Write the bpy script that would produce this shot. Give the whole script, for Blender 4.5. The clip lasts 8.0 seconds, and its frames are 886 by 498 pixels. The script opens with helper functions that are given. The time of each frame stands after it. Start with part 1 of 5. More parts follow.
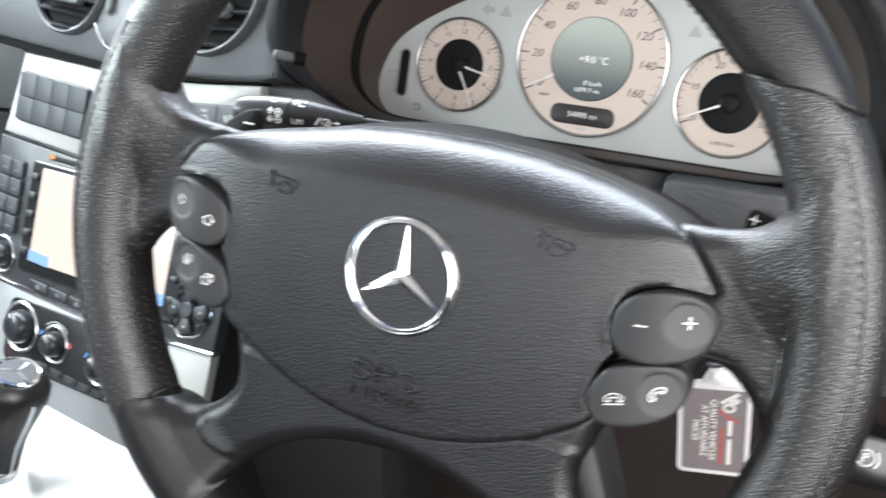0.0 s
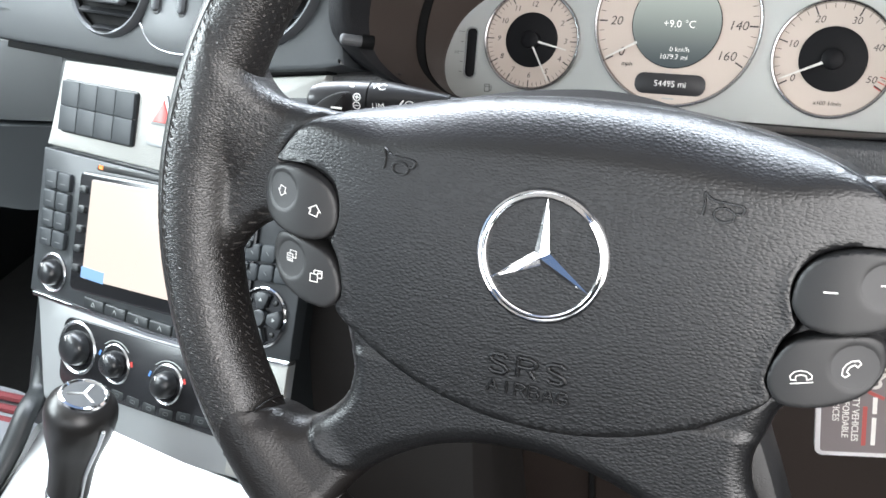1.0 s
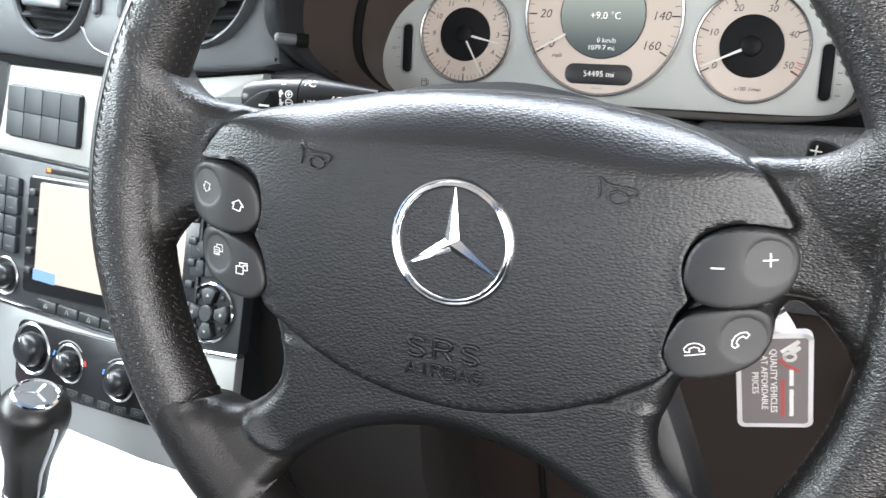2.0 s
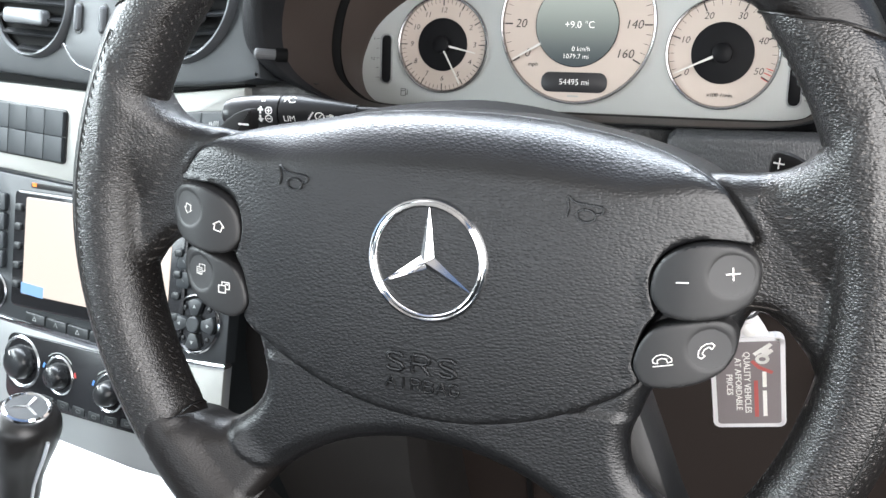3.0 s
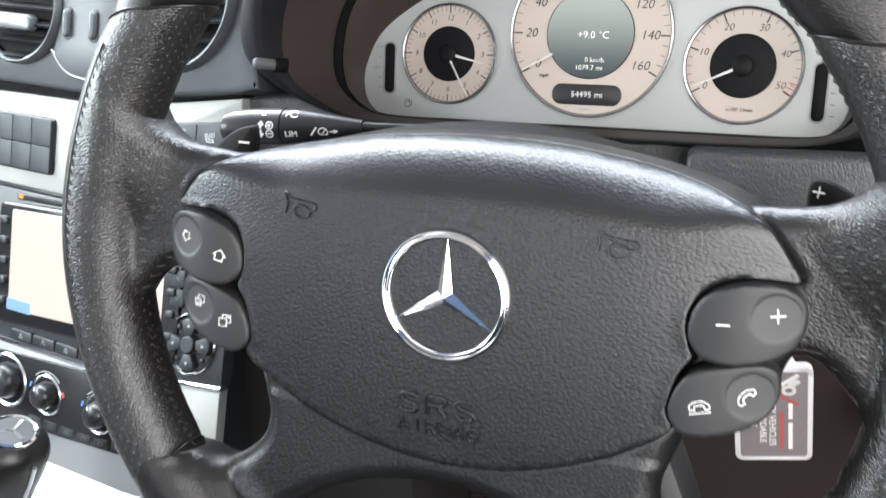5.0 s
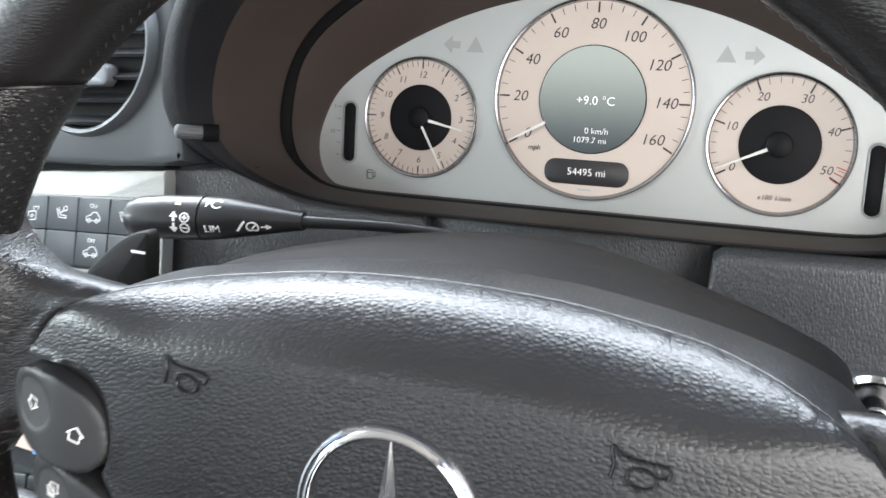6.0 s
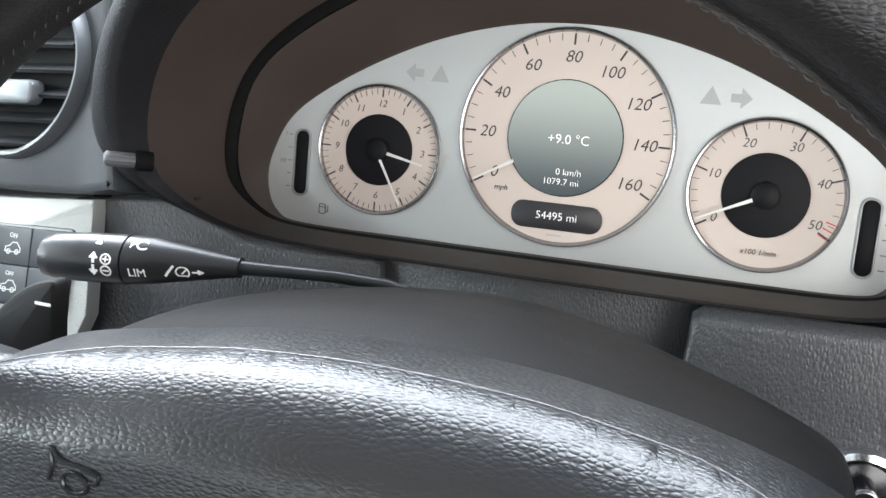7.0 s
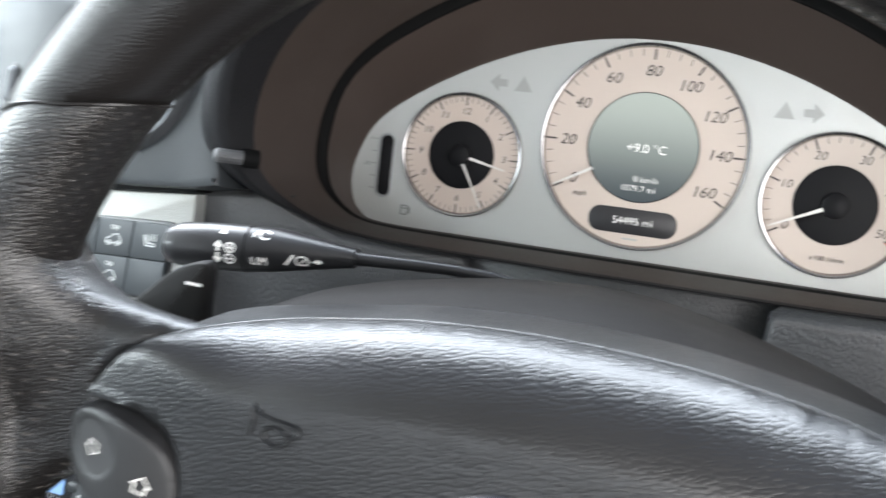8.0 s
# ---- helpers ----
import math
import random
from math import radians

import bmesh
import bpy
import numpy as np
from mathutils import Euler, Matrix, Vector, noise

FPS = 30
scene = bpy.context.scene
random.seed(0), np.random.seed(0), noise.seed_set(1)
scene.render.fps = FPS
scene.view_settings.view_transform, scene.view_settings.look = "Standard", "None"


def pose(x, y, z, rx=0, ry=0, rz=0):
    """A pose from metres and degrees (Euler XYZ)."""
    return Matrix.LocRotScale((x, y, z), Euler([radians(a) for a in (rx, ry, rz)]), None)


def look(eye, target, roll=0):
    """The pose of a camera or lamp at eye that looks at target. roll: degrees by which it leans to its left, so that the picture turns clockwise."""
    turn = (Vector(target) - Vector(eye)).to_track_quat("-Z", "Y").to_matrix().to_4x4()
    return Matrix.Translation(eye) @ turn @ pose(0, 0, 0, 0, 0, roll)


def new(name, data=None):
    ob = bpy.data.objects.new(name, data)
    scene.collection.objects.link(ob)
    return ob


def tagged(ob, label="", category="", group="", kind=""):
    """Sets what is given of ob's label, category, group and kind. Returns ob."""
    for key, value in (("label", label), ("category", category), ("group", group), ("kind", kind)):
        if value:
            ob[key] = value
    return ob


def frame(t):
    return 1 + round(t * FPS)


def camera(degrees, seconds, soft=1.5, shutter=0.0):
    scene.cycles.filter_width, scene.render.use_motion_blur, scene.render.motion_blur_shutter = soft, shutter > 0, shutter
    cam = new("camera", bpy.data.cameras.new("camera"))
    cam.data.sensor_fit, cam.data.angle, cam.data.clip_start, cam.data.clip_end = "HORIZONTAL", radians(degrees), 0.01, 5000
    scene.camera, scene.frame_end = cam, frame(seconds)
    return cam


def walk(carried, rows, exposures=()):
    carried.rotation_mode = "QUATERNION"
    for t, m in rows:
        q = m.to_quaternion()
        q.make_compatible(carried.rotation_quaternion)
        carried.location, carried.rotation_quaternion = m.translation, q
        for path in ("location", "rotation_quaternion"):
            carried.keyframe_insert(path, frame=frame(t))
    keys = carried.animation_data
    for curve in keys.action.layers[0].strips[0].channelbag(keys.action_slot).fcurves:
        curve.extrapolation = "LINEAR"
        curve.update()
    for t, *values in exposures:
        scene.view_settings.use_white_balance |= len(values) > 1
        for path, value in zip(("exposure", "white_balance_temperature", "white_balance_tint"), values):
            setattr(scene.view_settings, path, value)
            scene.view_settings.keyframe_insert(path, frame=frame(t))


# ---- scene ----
cam = camera(50.90, 8.0, shutter=0.5)
ROWS = [
    (0.0, 0.1630, -0.2852, 0.8888, 55.35, 3.15, 24.34),
    (0.2, 0.1410, -0.2960, 0.8902, 55.36, 3.94, 24.19),
    (0.5, 0.1165, -0.2972, 0.8864, 55.66, 4.93, 23.64),
    (1.0, 0.1002, -0.2826, 0.8628, 55.43, 6.30, 22.55),
    (1.5, 0.1106, -0.2847, 0.8606, 55.15, 6.69, 21.44),
    (2.0, 0.1312, -0.2864, 0.8667, 54.87, 6.93, 20.56),
    (2.2, 0.1347, -0.2873, 0.8689, 54.92, 7.10, 20.36),
    (3.3, 0.1411, -0.2848, 0.8824, 54.12, 7.62, 19.14),
    (3.5, 0.1414, -0.2826, 0.8810, 54.14, 7.56, 18.98),
    (4.0, 0.1331, -0.2843, 0.8797, 53.86, 7.57, 18.87),
    (4.2, 0.1325, -0.2850, 0.8800, 53.82, 7.49, 18.90),
    (5.3, 0.1091, -0.2266, 0.8777, 54.25, 6.77, 18.90),
    (5.5, 0.1024, -0.1945, 0.8712, 54.73, 6.57, 18.85),
    (6.0, 0.0879, -0.1447, 0.8524, 54.98, 5.94, 18.93),
    (6.5, 0.0806, -0.1120, 0.8421, 55.14, 4.27, 18.22),
    (7.0, 0.0763, -0.1027, 0.8413, 55.79, 3.26, 18.10),
    (7.5, 0.0760, -0.1090, 0.8430, 56.24, 2.67, 18.02),
    (8.0, 0.0404, -0.1416, 0.8496, 56.88, 1.87, 18.48),
]
walk(cam, [(t, pose(*r)) for t, *r in ROWS])

# ---------------------------------------------------------------- daylight
world = bpy.data.worlds.new("sky")
scene.world = world
world.use_nodes = True
wn = world.node_tree.nodes
sky = wn.new("ShaderNodeTexSky")
sky.sky_type, sky.sun_disc = "NISHITA", False
sky.sun_elevation, sky.sun_rotation = radians(38), radians(-60)
world.node_tree.links.new(sky.outputs[0], wn["Background"].inputs[0])
wn["Background"].inputs[1].default_value = 0.12
scene.view_settings.exposure = 0.96


def lamp(name, kind, matrix, energy, color, **more):
    data = bpy.data.lights.new(name, kind)
    data.energy, data.color = energy, color
    if kind == "AREA":
        data.shape, data.size, data.size_y = "RECTANGLE", more["size"], more["size_y"]
    else:
        data.angle = more["angle"]
    ob = new(name, data)
    ob.matrix_world = matrix
    return ob


lamp("sun", "SUN", look((-3, 2.5, 4), (0, 0, 0.6)), 1.0, (1.0, 0.96, 0.9), angle=radians(12))
lamp("windscreen_light", "AREA", look((-0.35, 0.45, 1.07), (-0.28, 0.02, 0.52)), 23.0, (0.83, 0.91, 1.0), size=1.35, size_y=0.48)
lamp("passenger_window_light", "AREA", look((-1.10, -0.15, 1.0), (0.0, -0.05, 0.6)), 13.0, (0.87, 0.97, 1.0), size=0.9, size_y=0.32)
lamp("driver_window_light", "AREA", look((0.44, -0.42, 0.89), (-0.1, -0.15, 0.56)), 7.9, (1.0, 0.96, 0.93), size=0.95, size_y=0.54)
lamp("rear_window_light", "AREA", look((-0.35, -1.36, 1.06), (-0.2, 0.0, 0.62)), 3.4, (0.95, 0.98, 1.0), size=1.2, size_y=0.3)

# ---------------------------------------------------------------- materials


def nodes_of(name):
    m = bpy.data.materials.new(name)
    m.use_nodes = True
    t = m.node_tree
    return m, t.nodes, t.links, t.nodes["Principled BSDF"]


def math_node(n, l, op, a, b=None):
    q = n.new("ShaderNodeMath")
    q.operation = op
    for i, v in enumerate((a, b)):
        if v is None:
            continue
        if isinstance(v, (int, float)):
            q.inputs[i].default_value = v
        else:
            l.new(v, q.inputs[i])
    return q.outputs[0]


def mixed(n, l, fac, a, b):
    q = n.new("ShaderNodeMix")
    q.data_type = "RGBA"
    for sock, v in ((q.inputs[0], fac), (q.inputs[6], a), (q.inputs[7], b)):
        if isinstance(v, (int, float)):
            sock.default_value = v
        elif isinstance(v, tuple):
            sock.default_value = (*v, 1.0)
        else:
            l.new(v, sock)
    return q.outputs[2]


def surface(name, color, rough, metal=0.0, vary=0.18, grain=0.0, grain_scale=500.0, stretch=(1, 1, 1), cells=False,
            specular=0.5, coat=0.0, blotch=25.0, dust=0.0, depth=0.0004, creased=0.35):
    """A worn surface: colour and gloss vary at two scales; grain is a fine relief, of cells (leather) or noise (plastic)."""
    m, n, l, b = nodes_of(name)
    co = n.new("ShaderNodeTexCoord").outputs["Object"]
    big = n.new("ShaderNodeTexNoise")
    big.inputs["Scale"].default_value, big.inputs["Detail"].default_value = blotch, 5.0
    l.new(co, big.inputs["Vector"])
    fine = n.new("ShaderNodeTexNoise")
    fine.inputs["Scale"].default_value, fine.inputs["Detail"].default_value = blotch * 22, 3.0
    l.new(co, fine.inputs["Vector"])
    both = math_node(n, l, "ADD", math_node(n, l, "MULTIPLY", big.outputs["Fac"], 0.65), math_node(n, l, "MULTIPLY", fine.outputs["Fac"], 0.35))
    lo = tuple(c * (1 - vary) for c in color)
    hi = tuple(min(1.0, c * (1 + vary)) for c in color)
    col = mixed(n, l, both, lo, hi)
    if dust:
        speck = n.new("ShaderNodeTexVoronoi")
        speck.inputs["Scale"].default_value = 160.0
        l.new(co, speck.inputs["Vector"])
        near = math_node(n, l, "LESS_THAN", speck.outputs["Distance"], dust)
        col = mixed(n, l, near, col, (0.35, 0.33, 0.31))
    l.new(col, b.inputs["Base Color"])
    r = n.new("ShaderNodeMapRange")
    r.inputs["From Min"].default_value, r.inputs["From Max"].default_value = 0.25, 0.75
    r.inputs["To Min"].default_value, r.inputs["To Max"].default_value = max(0.02, rough * 0.85), min(1.0, rough * 1.15)
    l.new(both, r.inputs["Value"])
    l.new(r.outputs[0], b.inputs["Roughness"])
    b.inputs["Metallic"].default_value = metal
    b.inputs["Specular IOR Level"].default_value = specular
    b.inputs["Coat Weight"].default_value = coat
    b.inputs["Coat Roughness"].default_value = 0.12
    if grain:
        mp = n.new("ShaderNodeMapping")
        mp.inputs["Scale"].default_value = stretch
        warp = n.new("ShaderNodeTexNoise")
        warp.inputs["Scale"].default_value = grain_scale * 0.35
        l.new(co, warp.inputs["Vector"])
        add = n.new("ShaderNodeVectorMath")
        add.operation = "MULTIPLY_ADD"
        add.inputs[1].default_value = (0.0009,) * 3 if cells else (0.0005,) * 3
        l.new(warp.outputs["Color"], add.inputs[0])
        l.new(co, add.inputs[2])
        l.new(add.outputs[0], mp.inputs["Vector"])
        if cells:
            g = n.new("ShaderNodeTexVoronoi")
            g.feature = "SMOOTH_F1"
            g.inputs["Scale"].default_value, g.inputs["Smoothness"].default_value = grain_scale, 0.3
            l.new(mp.outputs[0], g.inputs["Vector"])
            crease = n.new("ShaderNodeTexVoronoi")
            crease.feature = "DISTANCE_TO_EDGE"
            crease.inputs["Scale"].default_value = grain_scale
            l.new(mp.outputs[0], crease.inputs["Vector"])
            pebble = n.new("ShaderNodeMapRange")
            pebble.interpolation_type = "SMOOTHSTEP"
            pebble.inputs["From Min"].default_value, pebble.inputs["From Max"].default_value = 0.0, 0.3
            pebble.inputs["To Max"].default_value = creased
            l.new(crease.outputs["Distance"], pebble.inputs["Value"])
            dome = math_node(n, l, "SUBTRACT", 1.0, g.outputs["Distance"])
            height = math_node(n, l, "ADD", math_node(n, l, "ADD", dome, pebble.outputs[0]), math_node(n, l, "MULTIPLY", fine.outputs["Fac"], 0.14))
        else:
            g = n.new("ShaderNodeTexNoise")
            g.inputs["Scale"].default_value, g.inputs["Detail"].default_value = grain_scale, 2.0
            l.new(mp.outputs[0], g.inputs["Vector"])
            height = g.outputs["Fac"]
        bump = n.new("ShaderNodeBump")
        bump.inputs["Strength"].default_value, bump.inputs["Distance"].default_value = grain, depth
        l.new(height, bump.inputs["Height"])
        l.new(bump.outputs[0], b.inputs["Normal"])
    return m


def glow(name, color, strength, base=(0.02, 0.02, 0.02), rough=0.25):
    m, n, l, b = nodes_of(name)
    b.inputs["Base Color"].default_value = (*base, 1)
    b.inputs["Roughness"].default_value = rough
    b.inputs["Emission Color"].default_value = (*color, 1)
    b.inputs["Emission Strength"].default_value = strength
    return m


def perforated(name, color, rough):
    """Leather with rows of small punched holes, laid out along the unwrapped surface in millimetres."""
    m = surface(name, color, rough, grain=0.5, grain_scale=1000.0, stretch=(0.6, 1.1, 1.0), cells=True, blotch=30.0, depth=0.00034, specular=0.68)
    t = m.node_tree
    n, l, b = t.nodes, t.links, t.nodes["Principled BSDF"]
    uv = n.new("ShaderNodeUVMap")
    mp = n.new("ShaderNodeMapping")
    mp.inputs["Rotation"].default_value = (0, 0, radians(45))
    l.new(uv.outputs[0], mp.inputs["Vector"])
    v = n.new("ShaderNodeTexVoronoi")
    v.voronoi_dimensions = "2D"
    v.inputs["Scale"].default_value, v.inputs["Randomness"].default_value = 0.235, 0.05
    l.new(mp.outputs[0], v.inputs["Vector"])
    hole = n.new("ShaderNodeMapRange")
    hole.interpolation_type = "SMOOTHSTEP"
    hole.inputs["From Min"].default_value, hole.inputs["From Max"].default_value = 0.09, 0.15
    hole.inputs["To Min"].default_value, hole.inputs["To Max"].default_value = 1.0, 0.0
    l.new(v.outputs["Distance"], hole.inputs["Value"])
    old = b.inputs["Base Color"].links[0].from_socket
    l.new(mixed(n, l, hole.outputs[0], old, (0.055, 0.050, 0.046)), b.inputs["Base Color"])
    bump = n.new("ShaderNodeBump")
    bump.invert = True
    bump.inputs["Strength"].default_value, bump.inputs["Distance"].default_value = 0.35, 0.0003
    l.new(hole.outputs[0], bump.inputs["Height"])
    l.new(b.inputs["Normal"].links[0].from_socket, bump.inputs["Normal"])
    l.new(bump.outputs[0], b.inputs["Normal"])
    return m


LEATHER_HOLES = perforated("perforated_leather", (0.008, 0.007, 0.0066), 0.32)
LEATHER = surface("wheel_leather", (0.008, 0.007, 0.0067), 0.36, specular=0.4, grain=0.4, grain_scale=950.0, stretch=(0.6, 1.1, 1.0), cells=True, depth=0.0002)
VINYL = surface("airbag_vinyl", (0.006, 0.0061, 0.0066), 0.36, grain=0.5, grain_scale=800.0, stretch=(0.58, 1.15, 1.0), cells=True, dust=0.01, depth=0.00021, specular=0.6)
VINYL_SMOOTH = surface("embossed_vinyl", (0.005, 0.005, 0.0053), 0.28)
RUBBER = surface("button_rubber", (0.012, 0.012, 0.0125), 0.5, grain=0.15, grain_scale=2500.0)
RUBBER_DISC = surface("button_disc_rubber", (0.025, 0.025, 0.026), 0.5, grain=0.1, grain_scale=2500.0)
PLASTIC = surface("soft_black_plastic", (0.010, 0.0122, 0.013), 0.45, grain=0.3, grain_scale=1500.0, dust=0.012)
PLASTIC_GREY = surface("dark_grey_plastic", (0.024, 0.0272, 0.0295), 0.45, grain=0.3, grain_scale=1400.0)
PLASTIC_GLOSS = surface("glossy_black_plastic", (0.010, 0.010, 0.011), 0.2, vary=0.1)
STALK_BLACK = surface("stalk_plastic", (0.011, 0.011, 0.012), 0.36, grain=0.12, grain_scale=1500.0, dust=0.008)
LEVER_HIDE = surface("lever_leather", (0.012, 0.011, 0.0105), 0.34, grain=0.2, grain_scale=1200.0, cells=True, depth=0.0001)
KNOB_GREY = surface("grey_knob_plastic", (0.075, 0.076, 0.078), 0.5, vary=0.1)
KNOB_BLACK = surface("knob_plastic", (0.013, 0.014, 0.015), 0.3, vary=0.1)
PLASTIC_MID = surface("mid_grey_plastic", (0.024, 0.024, 0.024), 0.5, grain=0.3, grain_scale=1500.0)
HOOD = surface("hood_plastic", (0.035, 0.0243, 0.0195), 0.55, grain=0.3, grain_scale=1600.0, dust=0.01)
HOOD_SKIN = surface("hood_leatherette", (0.009, 0.009, 0.010), 0.55, grain=0.4, grain_scale=800.0, cells=True, specular=0.22)
DASH_SKIN = surface("dashboard_leatherette", (0.052, 0.053, 0.055), 0.42, grain=0.6, grain_scale=620.0, stretch=(1.15, 0.7, 0.6), cells=True, depth=0.00048)
MATT = surface("matt_cover_plastic", (0.0075, 0.0069, 0.0067), 0.58, grain=0.2, grain_scale=1500.0, dust=0.014, specular=0.12)
SLAT = surface("vent_slat_plastic", (0.011, 0.012, 0.013), 0.5, specular=0.3)
VENT_RING = surface("vent_ring_paint", (0.10, 0.105, 0.11), 0.34, metal=0.3)
HOOD_SEAL = surface("matt_seal_rubber", (0.005, 0.005, 0.005), 0.7, specular=0.08)
SWITCH = surface("switch_plastic", (0.024, 0.028, 0.031), 0.55, grain=0.2, grain_scale=1500.0, specular=0.35)
SEAL = surface("black_seal", (0.006, 0.006, 0.006), 0.4, vary=0.05)
SILVER_FACE = surface("silver_dial_plate", (0.46, 0.475, 0.46), 0.44, metal=0.6, vary=0.03, grain=0.1, grain_scale=3000.0)
CREAM = surface("cream_dial_face", (0.52, 0.443, 0.385), 0.5, vary=0.03)
DIAL_INK = surface("dial_print", (0.025, 0.02, 0.02), 0.5, vary=0.05)
RED_INK = surface("red_dial_print", (0.5, 0.05, 0.04), 0.5, vary=0.05)
DIAL_GREY = surface("grey_dial_print", (0.10, 0.10, 0.095), 0.5, vary=0.05)
UNLIT_INK = surface("unlit_lamp_print", (0.33, 0.335, 0.32), 0.5, vary=0.04)
FAINT_INK = surface("faint_key_print", (0.12, 0.125, 0.125), 0.5, vary=0.05)
GREY_INK = surface("grey_symbol_print", (0.36, 0.37, 0.36), 0.5, vary=0.05)
DIAL_BLACK = surface("black_dial_centre", (0.006, 0.006, 0.007), 0.5, specular=0.15, vary=0.1)
CHROME = surface("chrome", (0.80, 0.80, 0.81), 0.10, metal=1.0, vary=0.04)
CHROME_DARK = surface("dark_chrome", (0.34, 0.33, 0.33), 0.2, metal=1.0, vary=0.06)
CHROME_SATIN = surface("satin_chrome", (0.66, 0.67, 0.68), 0.25, metal=1.0, vary=0.06)
ALU = surface("brushed_aluminium", (0.47, 0.475, 0.47), 0.40, metal=0.75, vary=0.05, grain=0.2, grain_scale=700.0, stretch=(0.06, 1, 1))
ALU_FLUTED = surface("fluted_silver_trim", (0.31, 0.31, 0.29), 0.55, metal=0.25, vary=0.04, grain=0.5, grain_scale=1000.0, stretch=(1, 1, 1), cells=True, depth=0.0003)
SILVER_PAINT = surface("silver_grey_paint", (0.30, 0.31, 0.31), 0.42, metal=0.4, vary=0.05)
WHITE_PRINT = surface("white_print", (0.80, 0.78, 0.74), 0.5, vary=0.03)
KEY_PRINT = surface("pale_key_print", (0.50, 0.50, 0.48), 0.5, vary=0.05)
RED_PRINT = surface("red_print", (0.55, 0.05, 0.04), 0.5, vary=0.05)
BLUE_PRINT = surface("blue_print", (0.08, 0.22, 0.55), 0.5, vary=0.05)
TAG_RED = surface("tag_red_print", (0.42, 0.10, 0.09), 0.5, vary=0.05)
STITCH = surface("grey_thread", (0.022, 0.021, 0.02), 0.8, vary=0.2)
KNEE_LIGHT = surface("console_side_plastic", (0.021, 0.019, 0.0178), 0.6, grain=0.3, grain_scale=1200.0, specular=0.25)
KNEE = surface("knee_panel_plastic", (0.024, 0.0178, 0.0152), 0.7, grain=0.3, grain_scale=1200.0, specular=0.15)
CARPET = surface("dark_carpet", (0.016, 0.015, 0.015), 0.95, grain=0.8, grain_scale=900.0, depth=0.001)
LINING = surface("light_headlining", (0.42, 0.40, 0.38), 0.9, grain=0.3, grain_scale=900.0)
SEAT_GREY = surface("seat_fabric_grey", (0.17, 0.175, 0.185), 0.85, grain=0.6, grain_scale=900.0)
SEAT_RED = surface("seat_fabric_red", (0.13, 0.019, 0.023), 0.85, grain=0.6, grain_scale=900.0)
ASPHALT = surface("asphalt", (0.05, 0.05, 0.05), 0.9, grain=0.6, grain_scale=60.0, blotch=0.6, depth=0.01)
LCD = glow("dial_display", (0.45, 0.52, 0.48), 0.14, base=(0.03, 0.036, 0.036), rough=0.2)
# windscreen sheen put into the display's emission: dark at the bottom, pale at the top
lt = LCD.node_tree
sheen_ramp = lt.nodes.new("ShaderNodeValToRGB")
sheen_ramp.color_ramp.elements[0].color = (0.020, 0.027, 0.034, 1)
sheen_ramp.color_ramp.elements[1].color = (0.33, 0.365, 0.335, 1)
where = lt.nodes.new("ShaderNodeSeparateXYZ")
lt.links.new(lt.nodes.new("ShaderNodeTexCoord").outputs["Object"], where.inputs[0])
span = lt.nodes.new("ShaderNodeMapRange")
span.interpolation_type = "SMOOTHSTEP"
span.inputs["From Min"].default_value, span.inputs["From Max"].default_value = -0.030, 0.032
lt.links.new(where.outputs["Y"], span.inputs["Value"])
lt.links.new(span.outputs[0], sheen_ramp.inputs[0])
lt.links.new(sheen_ramp.outputs[0], lt.nodes["Principled BSDF"].inputs["Emission Color"])
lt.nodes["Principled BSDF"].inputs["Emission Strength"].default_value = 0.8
LCD_TEXT = glow("display_digits", (1.0, 1.0, 0.95), 0.45, base=(0.5, 0.5, 0.5))
LCD_BLACK = glow("odometer_window", (0.02, 0.02, 0.02), 0.3, base=(0.010, 0.010, 0.012), rough=0.4)
SCREEN = glow("map_screen", (1.0, 0.86, 0.76), 0.55)
SCREEN_BLUE = glow("map_screen_bar", (0.20, 0.38, 0.70), 0.9)
NEEDLE = glow("needle_white", (1.0, 0.95, 0.88), 0.04, base=(0.62, 0.61, 0.58))
AMBER = glow("amber_lamp", (1.0, 0.25, 0.03), 1.2)

m_, n_, l_, b_ = nodes_of("clear_acrylic")
b_.inputs["Base Color"].default_value = (0.96, 0.95, 0.95, 1)
b_.inputs["Transmission Weight"].default_value = 1.0
b_.inputs["Roughness"].default_value = 0.04
b_.inputs["IOR"].default_value = 1.35
ACRYLIC = m_
m_, n_, l_, b_ = nodes_of("frosted_acrylic_edge")
b_.inputs["Base Color"].default_value = (0.88, 0.86, 0.86, 1)
b_.inputs["Transmission Weight"].default_value = 0.3
b_.inputs["Roughness"].default_value = 0.3
ACRYLIC_EDGE = m_

# ---------------------------------------------------------------- building helpers (millimetres)


def axes(origin, ex, ey):
    ex, ey = Vector(ex).normalized(), Vector(ey).normalized()
    ez = ex.cross(ey)
    return Matrix(((ex.x, ey.x, ez.x, origin[0]), (ex.y, ey.y, ez.y, origin[1]), (ex.z, ey.z, ez.z, origin[2]), (0, 0, 0, 1)))


def tilted(origin, tilt, spin=0.0):
    """x to the car's right, y up along a face that leans back by tilt, z towards the driver; spin turns it clockwise."""
    return axes(origin, (1, 0, 0), (0, math.sin(radians(tilt)), math.cos(radians(tilt)))) @ Matrix.Rotation(-radians(spin), 4, "Z")


WHEEL = tilted((0, 0, 0.65), 25.0, 1.63)
CLUSTER = tilted((-0.006, 0.3021, 0.6232), 27.31)
CONSOLE = axes((-0.365, 0.1523, 0.48), (0.9892, -0.1464, 0), (0.0736, 0.4974, 0.8644))
HERE = Matrix.Identity(4)


